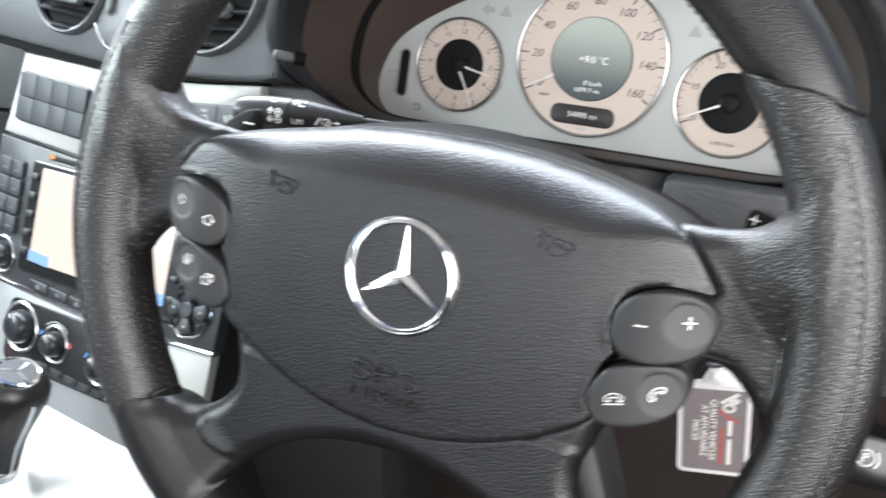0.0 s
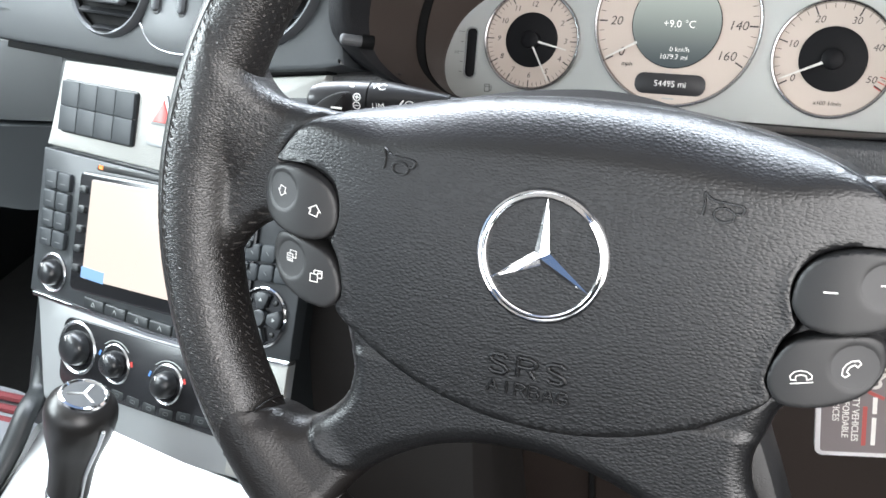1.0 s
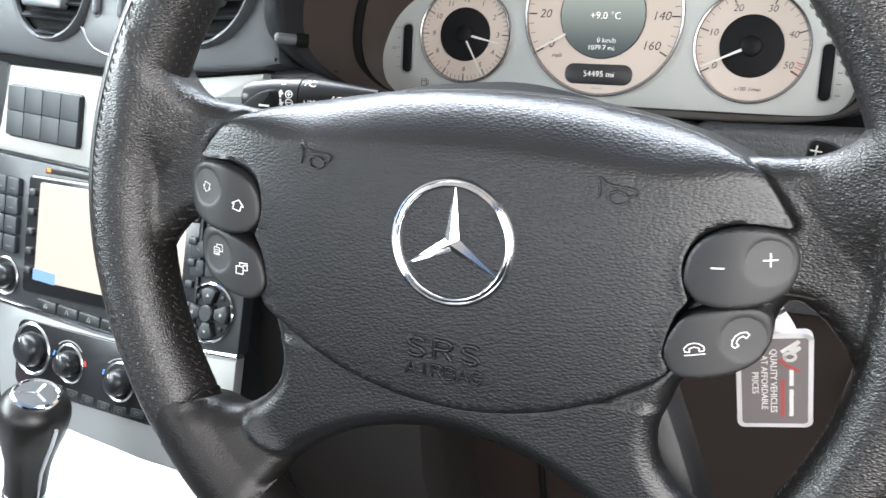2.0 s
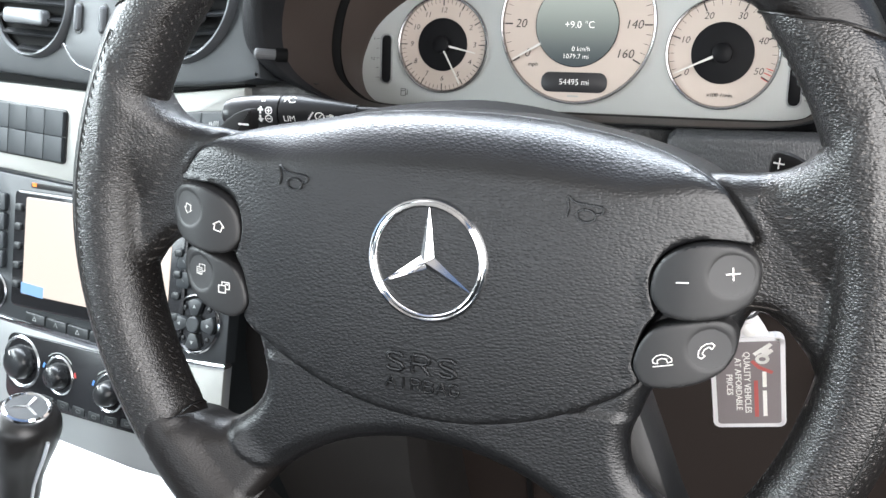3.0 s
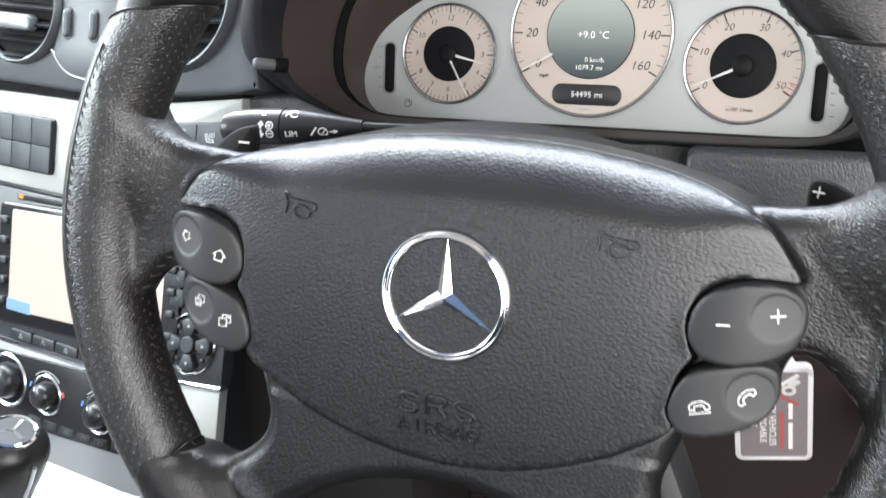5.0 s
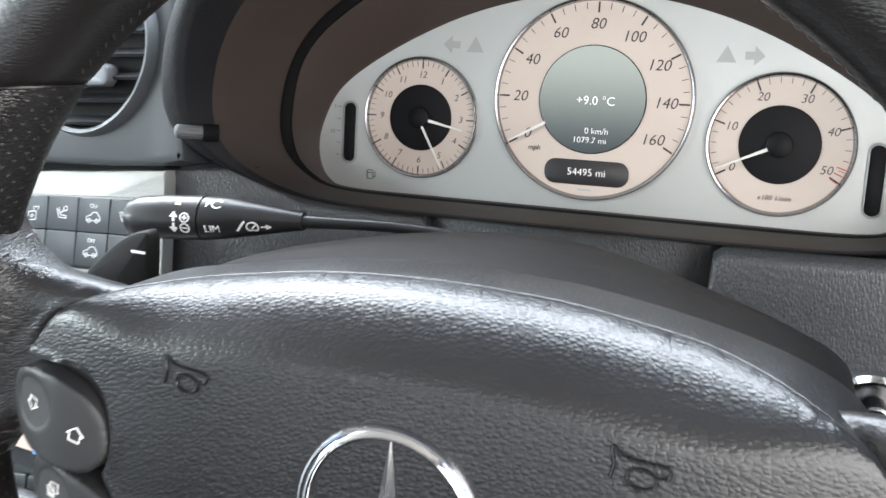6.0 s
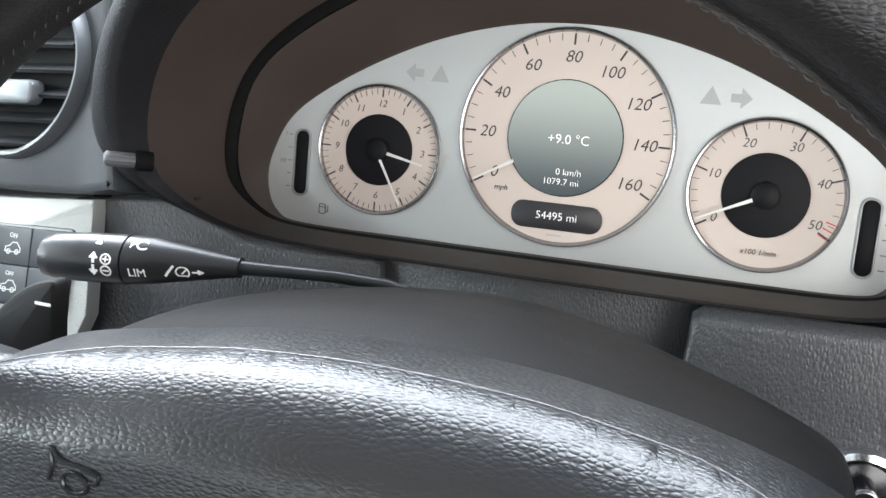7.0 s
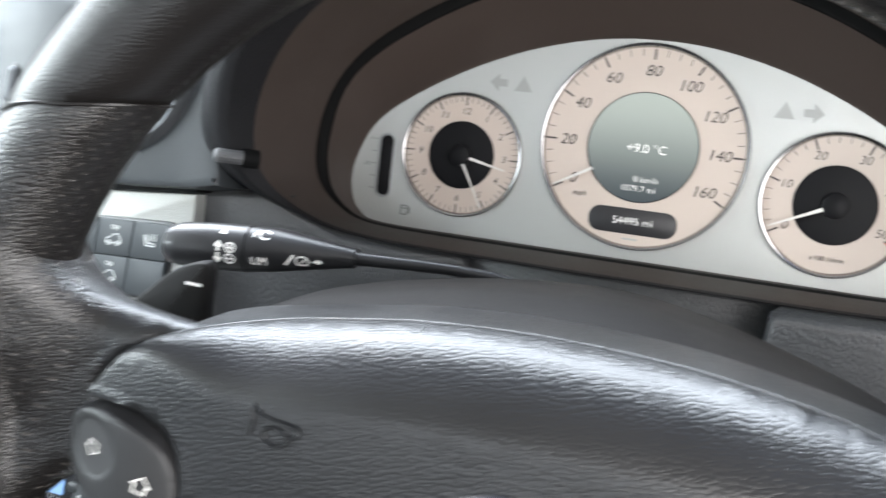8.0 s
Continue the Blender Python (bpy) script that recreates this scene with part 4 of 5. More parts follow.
for s in (-1, 1):
    bm = bmesh.new()
    c = s * 80.5
    prism(bm, [(c + s * 5.2, 28), (c, 33), (c, 30), (c - s * 4.6, 30), (c - s * 4.6, 26), (c, 26), (c, 23)], -0.5, 0.25)
    part("turn_arrow", bm, UNLIT_INK, cluster, "unlit grey turn signal arrow")
    bm = bmesh.new()
    prism(bm, [(s * 67, 32.8), (s * 67 - 5, 24.2), (s * 67 + 5, 24.2)], -0.5, 0.25)
    part("warning_triangle", bm, UNLIT_INK, cluster, "unlit grey warning triangle")

# hood round the cluster
hood = thing("cluster_hood", CLUSTER, "dark brown-black hood shrouding the instrument cluster", "dashboard hood")
FN = normals2(FACE2)


def collar(side, top, bottom, zs, zt, zb):
    ring = []
    for p, nn in zip(FACE2, FN):
        u, d = max(nn.y, 0) ** 1.5, max(-nn.y, 0) ** 1.15
        w = max(0.0, 1 - u - d)
        lift = 7.0 * w * min(1.0, max(0.0, -3 * nn.y)) * min(1.0, side / 26.0)
        off = side * w + top * u + bottom * d
        ring.append(Vector((p[0] + nn.x * off, p[1] + nn.y * (off if nn.y > 0 else bottom) + lift, zs * w + zt * u + zb * d)))
    for _ in range(int(min(side, 20) * 1.2)):
        ring = [ring[i] * 0.5 + (ring[i - 1] + ring[(i + 1) % len(ring)]) * 0.25 for i in range(len(ring))]
    return ring


def sleeve(name, material, label, *rings):
    bm = bmesh.new()
    made = [collar(*r) for r in rings]
    lines = [smooth([r[i] for r in made], 4, False) for i in range(len(made[0]))]
    loft(bm, [[line[k] for line in lines] for k in range(len(lines[0]))], (False, False))
    return part(name, bm, material, hood, label, 60)


sleeve("inner_collar", HOOD, "dark brown inner collar", (0, 0, 0, -5, -5, -5), (0, 0, 0, 0.5, 0.5, 0.5), (1.5, 8, 0.3, 8, 8, 3), (3.5, 29, 0.5, 25, 30, 5))
sleeve("seal", HOOD_SEAL, "black rubber seal", (3.5, 29, 0.5, 25, 30, 5), (5, 30.5, 0.4, 24, 29, 6), (9, 34.5, 1.0, 28, 33, 10.5), (9.5, 35, 1.3, 31, 36, 12))
sleeve("outer_collar", HOOD, "dark brown outer collar", (9, 34.6, 1.2, 30.5, 36, 11.5), (12, 38, 2.0, 46, 52, 22), (17, 42, 3.2, 70, 84, 36), (20, 45, 4.2, 82, 104, 44))
sleeve("hood_lip", HOOD_SKIN, "rounded leatherette lip", (20, 45, 4.2, 82, 104, 44), (26, 50, 4.9, 90, 132, 47), (29, 53, 5.3, 92, 138, 47.5), (35, 58, 5.5, 93, 140, 46.5), (44, 64, 5.2, 90, 134, 43),
       (54, 70, 5, 80, 112, 36), (62, 76, 5, 56, 60, 24), (64, 80, 4, 0, 0, 0))
K0, KD = Vector((-181, -26, 92)), Vector((-0.72, 0.03, 0.69)).normalized()
KU = KD.cross(Vector((0, 1, 0))).normalized()
KV = KU.cross(KD)


def knob_turned(profile, ribs=0.0):
    """A turned body along the knob's axis: (distance along it, radius)."""
    bm = bmesh.new()
    rings = []
    for z, r in profile:
        rings.append([K0 + KD * z + (KU * math.cos(q) + KV * math.sin(q)) * (r * (1 + ribs * (k % 2))) for k, q in enumerate([2 * math.pi * k / 32 for k in range(32)])])
    loft(bm, rings)
    return bm


part("knob_socket", knob_turned(((-8, 4.6), (-1.0, 4.6), (0, 4.0))), HOOD_SEAL, hood, "dark knob socket")
knob_ = part("reset_knob", knob_turned(((-3, 3.3), (11, 3.3), (12.2, 3.3), (13, 2.8)), 0.07), KNOB_GREY, hood, "ribbed grey reset knob")
part("knob_end", knob_turned(((12.5, 2.6), (13.2, 2.6), (13.6, 2.1))), KNOB_GREY, knob_, "smooth grey knob end")
bm = bmesh.new()
prism(bm, rrect(-172, -45, 9, 3.0, 1.2), 46, 60.5, 0.3)
part("clip_slot", bm, SEAL, hood, "small dark slot")

# ---------------------------------------------------------------- dashboard


def facing(x, z, y=0.225, tilt=19.0):
    return tilted((x / 1000, y + (z / 1000 - 0.59) * 0.34, z / 1000), tilt)


dash = thing("dashboard", HERE, "dark leatherette dashboard with grained panels below the cluster", "dashboard", kind="structure")


def fascia(name, pts, depth, material, label, r=3.0, y=0.0, skew=0.0):
    """A padded panel on the leaning front of the dashboard: outline in x and z."""
    bm = bmesh.new()
    prism(bm, pts, -depth, 0, r)
    k = 0.34
    bm.transform(Matrix(((1, 0, 0, 0), (skew, k, -1, 225 + y - k * 590), (0, 1, 0, 0), (0, 0, 0, 1))))
    return part(name, bm, material, dash, label)


fascia("left_panel", [(-233, 480), (-85, 480), (-82.5, 579), (-85.5, 583), (-120, 586), (-150, 592), (-172, 604), (-186, 612), (-233, 612)], 9, DASH_SKIN, "grained black leatherette panel", 1.6, 34, 0.23)
fascia("right_panel", [(60, 482), (335, 482), (335, 591), (160, 589), (71, 587.5), (66.5, 584)], 9, DASH_SKIN, "grained black leatherette panel", 3.0, 0)
fascia("middle_panel", [(-90, 470), (80, 470), (80, 580), (-90, 580)], 6, DASH_SKIN, "recessed grained panel", 1.0, 22)
bm = bmesh.new()
box(bm, -235, 420, 205, 330, 60, 470, 20)
part("knee_panel", bm, KNEE, dash, "dark lower knee panel")
bm = bmesh.new()
loft(bm, [[(x, 178 - c, 482), (x, 150 - c, 430), (x, 128 - c, 330), (x, 140 - c, 180), (x, 220, 180), (x, 230, 482)] for x, c in ((-268, -4), (-232, 6), (-170, 4), (-110, 0), (-100, -12))])
part("side_panel", bm, KNEE_LIGHT, dash, "dark grey panel beside the console")
bm = bmesh.new()
box(bm, -44, -40, 200, 206, 70, 460, 1)
part("panel_joint", bm, SEAL, dash)
bm = bmesh.new()
loft(bm, [[(x, 330, 690), (x, 420, 735), (x, 780, 770), (x, 780, 500), (x, 330, 500)] for x in (-1120, -700, -500, -230, 200, 420)])
part("dash_top", bm, HOOD_SKIN, dash, "black leatherette dashboard top")
# passenger side
bm = bmesh.new()
loft(bm, [[(x, 225 + s * 12, 542), (x, 240 + s * 20, 600), (x, 262 + s * 20, 645), (x, 330, 700), (x, 400, 700), (x, 400, 542)] for x, s in ((-1120, 0), (-800, 0), (-560, 0.3), (-492, 1))])
part("passenger_panel", bm, PLASTIC, dash, "dark passenger side panel")
bm = bmesh.new()
loft(bm, [[(x, 205 + s * 18, 462), (x, 212 + s * 16, 480), (x, 222 + s * 12, 538), (x, 300, 538), (x, 300, 462)] for x, s in ((-1120, 0), (-560, 0.2), (-500, 1))])
part("glovebox_lid", bm, PLASTIC, dash, "dark glovebox lid")

# ignition lock with key
lock = thing("ignition_lock", facing(144, 522), "chrome-ringed ignition lock in the dashboard", "ignition lock")
part("lock_ring", lathe(bmesh.new(), [(23.5, -3), (23.5, 2), (22, 4.5), (19, 5), (16.5, 3), (16, 0)]), CHROME, lock, "polished chrome ring")
part("lock_barrel", lathe(bmesh.new(), [(17, -2), (17, 1.5), (15, 2.5), (0.01, 2.5)]), PLASTIC_GLOSS, lock, "black lock barrel")
key = thing("car_key", facing(144, 522), "black car key in the ignition lock", "key")
bm = bmesh.new()
prism(bm, rrect(0, 0, 10, 22, 4.5, 5), 2, 22, 3)
part("key_body", bm, PLASTIC_GLOSS, key, "smooth black key body")
bm = bmesh.new()
prism(bm, rrect(0, 0, 11, 23, 5, 5), 15, 18, 1)
part("key_band", bm, CHROME_SATIN, key, "chrome band")
ring = thing("key_ring", HERE, "thin steel key ring holding the tag", "key ring")
bm = bmesh.new()
tube(bm, smooth([(139, 184, 533), (131, 160, 553), (121, 130, 556), (117, 114, 551), (120, 110, 546), (126, 115, 541), (132, 130, 538), (137, 160, 536), (140, 182, 534)], 6, False), 1.3, 8)
part("ring_wire", bm, CHROME, ring, "bright steel wire")
TAG = axes((0.128, 0.116, 0.494), (0.986, 0.15, 0.07), (-0.10, 0.12, 0.988))
tag = thing("key_tag", TAG, "clear acrylic dealer key tag with printed card, hanging from the key", "key tag")
bm = bmesh.new()
prism(bm, rrect(0, 0, 39, 61, 3.5, 4), -2.6, 2.6, 1.2)
tag_case = part("tag_case", bm, ACRYLIC, tag, "clear acrylic case with bevelled edges")
bm = bmesh.new()
stroke(bm, rrect(0, 0, 37.2, 59.2, 3.0, 4), 2.6, -2.4, 3.0, True)
part("tag_edge", bm, ACRYLIC_EDGE, tag, "milky bevelled edge")
bm = bmesh.new()
prism(bm, rrect(0, 0, 34.6, 56.6, 2, 3), 2.75, 2.95)
card = part("tag_card", bm, surface("tag_print_grey", (0.20, 0.175, 0.175), 0.4, vary=0.1), tag, "dark grey printed card")
bm = bmesh.new()
loft(bm, [[(2 + a * math.cos(q), y, b * math.sin(q)) for q in [2 * math.pi * k / 20 for k in range(20)]] for y, a, b in ((31, 10, 2.6), (36, 8, 2.6), (41, 5.6, 2.4), (45, 3.4, 2.2), (48, 3.0, 2.0))])
eyelet = part("tag_eyelet", bm, ACRYLIC_EDGE, tag, "milky tapered eyelet")
bm = bmesh.new()
lathe(bm, [(4.4, 2), (4.2, 3.4), (3, 4.2), (0.01, 4.4)], 1.5, 36, 20)
part("eyelet_bead", bm, WHITE_PRINT, eyelet, "white round bead")
lettering("tag_lettering", "QUALITY VEHICLES", 4.9, (-0.6, 0.5, 3.05), WHITE_PRINT, tag, -90, 0.08, label="white printed lettering", bevel=0.03)
lettering("tag_lettering", "AT AFFORDABLE", 4.8, (-5.4, -0.5, 3.05), WHITE_PRINT, tag, -90, 0.08, label="white printed lettering", bevel=0.03)
lettering("tag_lettering", "PRICES", 4.8, (-10.2, -0.5, 3.05), WHITE_PRINT, tag, -90, 0.08, label="white printed lettering", bevel=0.03)
for x0, x1, y0, y1, material, label in ((7.6, 9.8, -2.5, 8, WHITE_PRINT, "white bar for a name"), (7.6, 9.8, -23, -5, WHITE_PRINT, "white bar for a name"), (3.0, 5.2, -23.5, 2, TAG_RED, "red bar for a name")):
    bm = bmesh.new()
    box(bm, x0, x1, y0, y1, 2.96, 3.1)
    part("tag_bar", bm, material, tag, label)
bm = bmesh.new()
stroke(bm, [(4, 20), (12, 26), (8, 21), (12.5, 22), (9, 18.5)], 2.2, 2.9, 3.15)
stroke(bm, ellipse(7.8, 16.5, 2.8, 2.4, 14), 1.8, 2.9, 3.15, True)
part("tag_mark", bm, WHITE_PRINT, tag, "white angular mark")
bm = bmesh.new()
stroke(bm, [(2.6, 15), (6.0, 11), (12.5, 7.5)], 2.0, 2.9, 3.15)
part("tag_mark", bm, TAG_RED, tag, "red slash mark")

brake = thing("parking_brake_release", tilted((0.213, 0.166, 0.452), 30), "black parking brake release handle with white symbol", "brake handle")
bm = bmesh.new()
prism(bm, rrect(8, -2, 70, 34, 8, 5), -30, -1, 4)
part("handle_body", bm, PLASTIC_GLOSS, brake, "black plastic handle")
bm = bmesh.new()
stroke(bm, ellipse(0, 0, 5.0, 5.0, 24), 1.0, -1.5, -0.6, True)
for s in (-1, 1):
    stroke(bm, [(s * 7.6 * math.cos(q), 7.6 * math.sin(q)) for q in [radians(a) for a in range(-38, 39, 12)]], 1.1, -1.5, -0.6)
stroke(bm, [(-1.2, -2.6), (-1.2, 2.6), (1.2, 2.4), (1.6, 1.0), (-1, 0.2)], 0.9, -1.5, -0.6)
part("handle_symbol", bm, WHITE_PRINT, brake, "white printed symbol")

# ---------------------------------------------------------------- centre console


def bent(bm):
    """The console's face bows a little upwards on the driver's side."""
    for v in bm.verts:
        q = max(0.0, v.co.x - 15)
        v.co.y += 0.125 * q * min(1.0, q / 30)
    return bm


def plate(name, o, z0, z1, r, material, parent, label=""):
    bm = bmesh.new()
    prism(bm, o, z0, z1, r)
    return part(name, bent(bm), material, parent, label)


def poly(pts, per=4):
    out = []
    for a, b in zip(pts, pts[1:] + pts[:1]):
        for i in range(per):
            out.append((a[0] + (b[0] - a[0]) * i / per, a[1] + (b[1] - a[1]) * i / per))
    return out


console = thing("centre_console", CONSOLE, "centre console with silver trim, dark head unit and climate controls", "centre console")
plate("console_body", rrect(-6, -10, 268, 330, 10, 4), -120, -6, 4, PLASTIC, console, "dark plastic console body")
plate("upper_trim", poly([(-136, 67), (134, 67), (140.5, 84), (137.5, 124), (136, 142), (80, 140), (0, 139), (-70, 138), (-125, 136.5)], 6), -8, 0.5, 1.5, ALU_FLUTED, console, "pale silver trim panel with fine relief")


def switch_bank(u0, u1, v0, v1, cols, rows):
    bank = plate("switch_bank", rrect((u0 + u1) / 2, (v0 + v1) / 2, u1 - u0 + 3, v1 - v0 + 3, 4, 3), -3, 1.5, 0.8, SEAL, console, "dark switch bank")
    w, h = (u1 - u0) / cols, (v1 - v0) / rows
    for i in range(cols):
        for j in range(rows):
            bm = bmesh.new()
            prism(bm, rrect(u0 + (i + 0.5) * w, v0 + (j + 0.5) * h, w - 0.35, h - 0.35, 0.9, 3), 0, 4.4, 0.5)
            part("switch_key", bent(bm), SWITCH, bank)
    return bank


switch_bank(-121, -37, 81, 121, 4, 2)
bank = switch_bank(30, 127, 85.5, 125, 4, 2)


def key_print(lines, w=0.7):
    bm = bmesh.new()
    for pts, closed in lines:
        stroke(bm, pts, w * 0.8, 4.2, 4.6, closed)
    part("switch_symbol", bent(bm), KEY_PRINT, bank, "pale printed symbol")


def key_centre(i, j):
    return 30 + (i + 0.5) * 24.25, 85.5 + (j + 0.5) * 19.75


for j in range(2):
    cx, cy = key_centre(0, j)
    key_print([(rrect(cx, cy - 2, 6.4, 5.0, 0.6, 2), True), ([(cx - 2 + j * 3, cy + 0.5), (cx - 2 + j * 3, cy + 3.2), (cx + 2 + j * 3, cy + 3.2), (cx + 2 + j * 3, cy + 0.5 + j)], False), (ellipse(cx, cy - 2, 0.8, 0.8, 8), True)])
    cx, cy = key_centre(2, j)
    key_print([([(cx - 5.2, cy - 3), (cx - 5.0, cy - 0.6), (cx - 2.2, cy), (cx - 0.4, cy + 1.8), (cx + 2.8, cy + 1.8), (cx + 4.4, cy - 0.2), (cx + 5.2, cy - 1), (cx + 5.2, cy - 3)], True),
               (ellipse(cx - 2.8, cy - 3, 1.2, 1.2, 10), True), (ellipse(cx + 2.8, cy - 3, 1.2, 1.2, 10), True)], 0.6)
    lettering("switch_lettering", "OFF", 3.4, (cx, cy + 5.2 + 0.125 * (cx - 15), 4.4), KEY_PRINT, bank, 0, 0.2, label="pale printed lettering")
for i in (1, 3):
    cx, cy = key_centre(i, 1)
    key_print([([(cx - 4.4, cy + 3), (cx - 2.4, cy - 2.2), (cx + 3.2, cy - 2.6)], False), ([(cx - 3.0, cy + 3.4), (cx - 1.0, cy - 0.8), (cx + 3.2, cy - 1.2), (cx + 3.4, cy - 2.6)], False)])
    if i == 1:
        key_print([(ellipse(cx + 2.4, cy + 3.0, 1.4, 1.4, 10), True), ([(cx + 1.0, cy + 2.0), (cx - 0.6, cy + 0.6)], False)])
    else:
        key_print([([(cx + q, cy + 0.4), (cx + q + 0.6, cy + 1.6), (cx + q, cy + 2.6), (cx + q + 0.6, cy + 3.8)], False) for q in (-0.4, 1.4, 3.2)], 0.55)
hazard = plate("hazard_switch", [(-20, 101), (4, 101), (-6, 124), (-10, 124)], -2, 2.2, 1.2, SILVER_PAINT, console, "silver hazard light switch")
bm = bmesh.new()
prism(bm, [(-17, 103), (1, 103), (-8, 120)], 1.6, 3.0, 0.8)
part("hazard_triangle", bent(bm), RED_PRINT, hazard, "red triangle")
plate("lock_switch", rrect(-14, 88, 18, 7.5, 2, 3), -2, 2, 0.8, SILVER_PAINT, console, "small grey switch")

# head unit
unit = thing("head_unit", CONSOLE, "dark grey navigation head unit with lit screen", "head unit")
plate("unit_face", poly([(-139, -57), (140, -57), (140, 64), (-139, 64)], 8), -10, 1.0, 1.5, PLASTIC_GREY, unit, "dark grey face plate")
slot = plate("disc_slot", rrect(-8, 58.5, 130, 5.0, 1.5, 3), -2, 1.6, 0.4, SEAL, unit, "black disc slot")
bm = bmesh.new()
box(bm, -71, -66.5, 57.4, 60.4, 1.6, 2.0)
part("slot_lamp", bent(bm), AMBER, slot, "small amber lamp")
bez = plate("screen_surround", rrect(5, 4.5, 188, 97, 5, 4), -2, 4.0, 2.0, PLASTIC_GLOSS, unit, "black screen surround")
plate("screen", rrect(5, 8.5, 158, 80, 2, 3), 1, 4.6, 0.3, SCREEN, bez, "bright cream map screen")
for u in (-62, 72):
    bm = bmesh.new()
    box(bm, u - 13, u + 13, -31, -22, 4.5, 5.0)
    part("screen_box", bent(bm), SCREEN_BLUE, bez, "blue box on the screen")
for i in range(5):
    for u in (-82, 92):
        bm = bmesh.new()
        prism(bm, rrect(u, 39 - i * 16, 8, 6, 2, 3), 2, 6, 1.2)
        part("soft_key", bent(bm), PLASTIC, unit)
for i in range(6):
    bm = bmesh.new()
    prism(bm, rrect(-58 + i * 25, -50, 24, 9, 2, 3), 0, 4.2, 1.0)
    k = part("menu_key", bent(bm), PLASTIC, unit)
    bm = bmesh.new()
    stroke(bm, [(-60 + i * 25, -51.5), (-58 + i * 25, -48), (-56 + i * 25, -51.5)], 0.4, 4, 4.35, i % 2 == 0)
    part("key_symbol", bent(bm), GREY_INK, k)
for j in range(4):
    for i in range(2):
        bm = bmesh.new()
        prism(bm, rrect(-123 + i * 15.6, 40 - j * 16.0, 15.1, 14.8, 2.0, 3), 0, 4.6, 1.3)
        k = part("side_key", bent(bm), SWITCH, unit)
        bm = bmesh.new()
        stroke(bm, [(-126 + i * 15.6, 38 - j * 16.0), (-120 + i * 15.6, 38 - j * 16.0)], 0.7, 4.2, 4.75)
        part("key_symbol", bent(bm), FAINT_INK, k, "pale bar of small print")
for j in range(2):
    for i in range(3):
        bm = bmesh.new()
        prism(bm, rrect(97 + i * 14, 17 - j * 14, 13.2, 12.8, 3.0, 4), 0, 4.5, 1.4)
        k = part("number_key", bent(bm), SWITCH, unit)
        bm = bmesh.new()
        stroke(bm, [(96 + i * 14, 18 - j * 14), (98 + i * 14, 16 - j * 14)], 0.6, 4.2, 4.65)
        part("key_symbol", bent(bm), FAINT_INK, k, "pale bar of small print")


def knob(parent, u, v, r, h, name, label, chrome=True, pointer_line=True):
    part_profile = [(r * 1.06, 0), (r * 1.04, 1.2), (r * 0.86, 1.4), (r * 0.84, h * 0.35), (r * 0.80, h * 0.62), (r * 0.68, h * 0.86), (r * 0.46, h * 0.98), (0.01, h)]
    k = part(name, bent(lathe(bmesh.new(), part_profile, u, v, 40)), KNOB_BLACK, parent, label)
    if chrome:
        part("knob_ring", bent(lathe(bmesh.new(), [(r * 1.30, 0), (r * 1.31, 2.2), (r * 1.22, 3.2), (r * 1.13, 2.2), (r * 1.09, 0)], u, v, 48)), CHROME_SATIN, k, "chrome ring")
    if pointer_line:
        bm = bmesh.new()
        stroke(bm, [(u - r * 0.12, v + r * 0.42), (u - r * 0.18, v + r * 0.62)], 0.7, h * 0.6, h * 0.99)
        part("knob_mark", bent(bm), WHITE_PRINT, k, "white mark")
    return k


knob(unit, -112, -36, 12.5, 12, "volume_knob", "black volume knob")
pad_ = part("nav_pad", bent(lathe(bmesh.new(), [(21.5, 0), (21.5, 2.5), (20.6, 3.4), (19.6, 2.0), (0.01, 2.0)], 111, -29, 48)), PLASTIC_GLOSS, unit, "round black navigation pad")
part("pad_ring", bent(lathe(bmesh.new(), [(22.6, 0), (22.6, 2.8), (21.6, 3.6), (21, 2.4)], 111, -29, 48)), CHROME, pad_, "thin chrome ring")
part("pad_key", bent(lathe(bmesh.new(), [(6.4, 1), (6.2, 6), (5.4, 6.8), (0.01, 6.8)], 111, -29, 28)), PLASTIC_GREY, pad_, "round middle key")
for k in range(4):
    a = radians(90 * k)
    c = (111 + 13 * math.cos(a), -29 + 13 * math.sin(a))
    bm = bmesh.new()
    d, s = (math.cos(a), math.sin(a)), (-math.sin(a), math.cos(a))
    arm = [(7.0, -3.4), (16.4, -6.8), (18.6, -3.6), (19.2, 0), (18.6, 3.6), (16.4, 6.8), (7.0, 3.4), (6.6, 0)]
    prism(bm, [(111 + p * d[0] + w * s[0], -29 + p * d[1] + w * s[1]) for p, w in arm], 1, 5.6, 1.2)
    q = part("pad_key", bent(bm), PLASTIC_GREY, pad_)
    bm = bmesh.new()
    prism(bm, [(c[0] + d[0] * 2, c[1] + d[1] * 2), (c[0] + s[0] * 1.4 - d[0] * 0.5, c[1] + s[1] * 1.4 - d[1] * 0.5), (c[0] - s[0] * 1.4 - d[0] * 0.5, c[1] - s[1] * 1.4 - d[1] * 0.5)], 5, 5.75)
    part("pad_arrow", bent(bm), GREY_INK, q, "small white arrow")
for k in range(4):
    a = radians(45 + 90 * k)
    bm = bmesh.new()
    prism(bm, ellipse(111 + 16.2 * math.cos(a), -29 + 16.2 * math.sin(a), 2.0, 2.0, 14), 1, 3, 0.6)
    part("pad_key", bent(bm), SEAL, pad_)

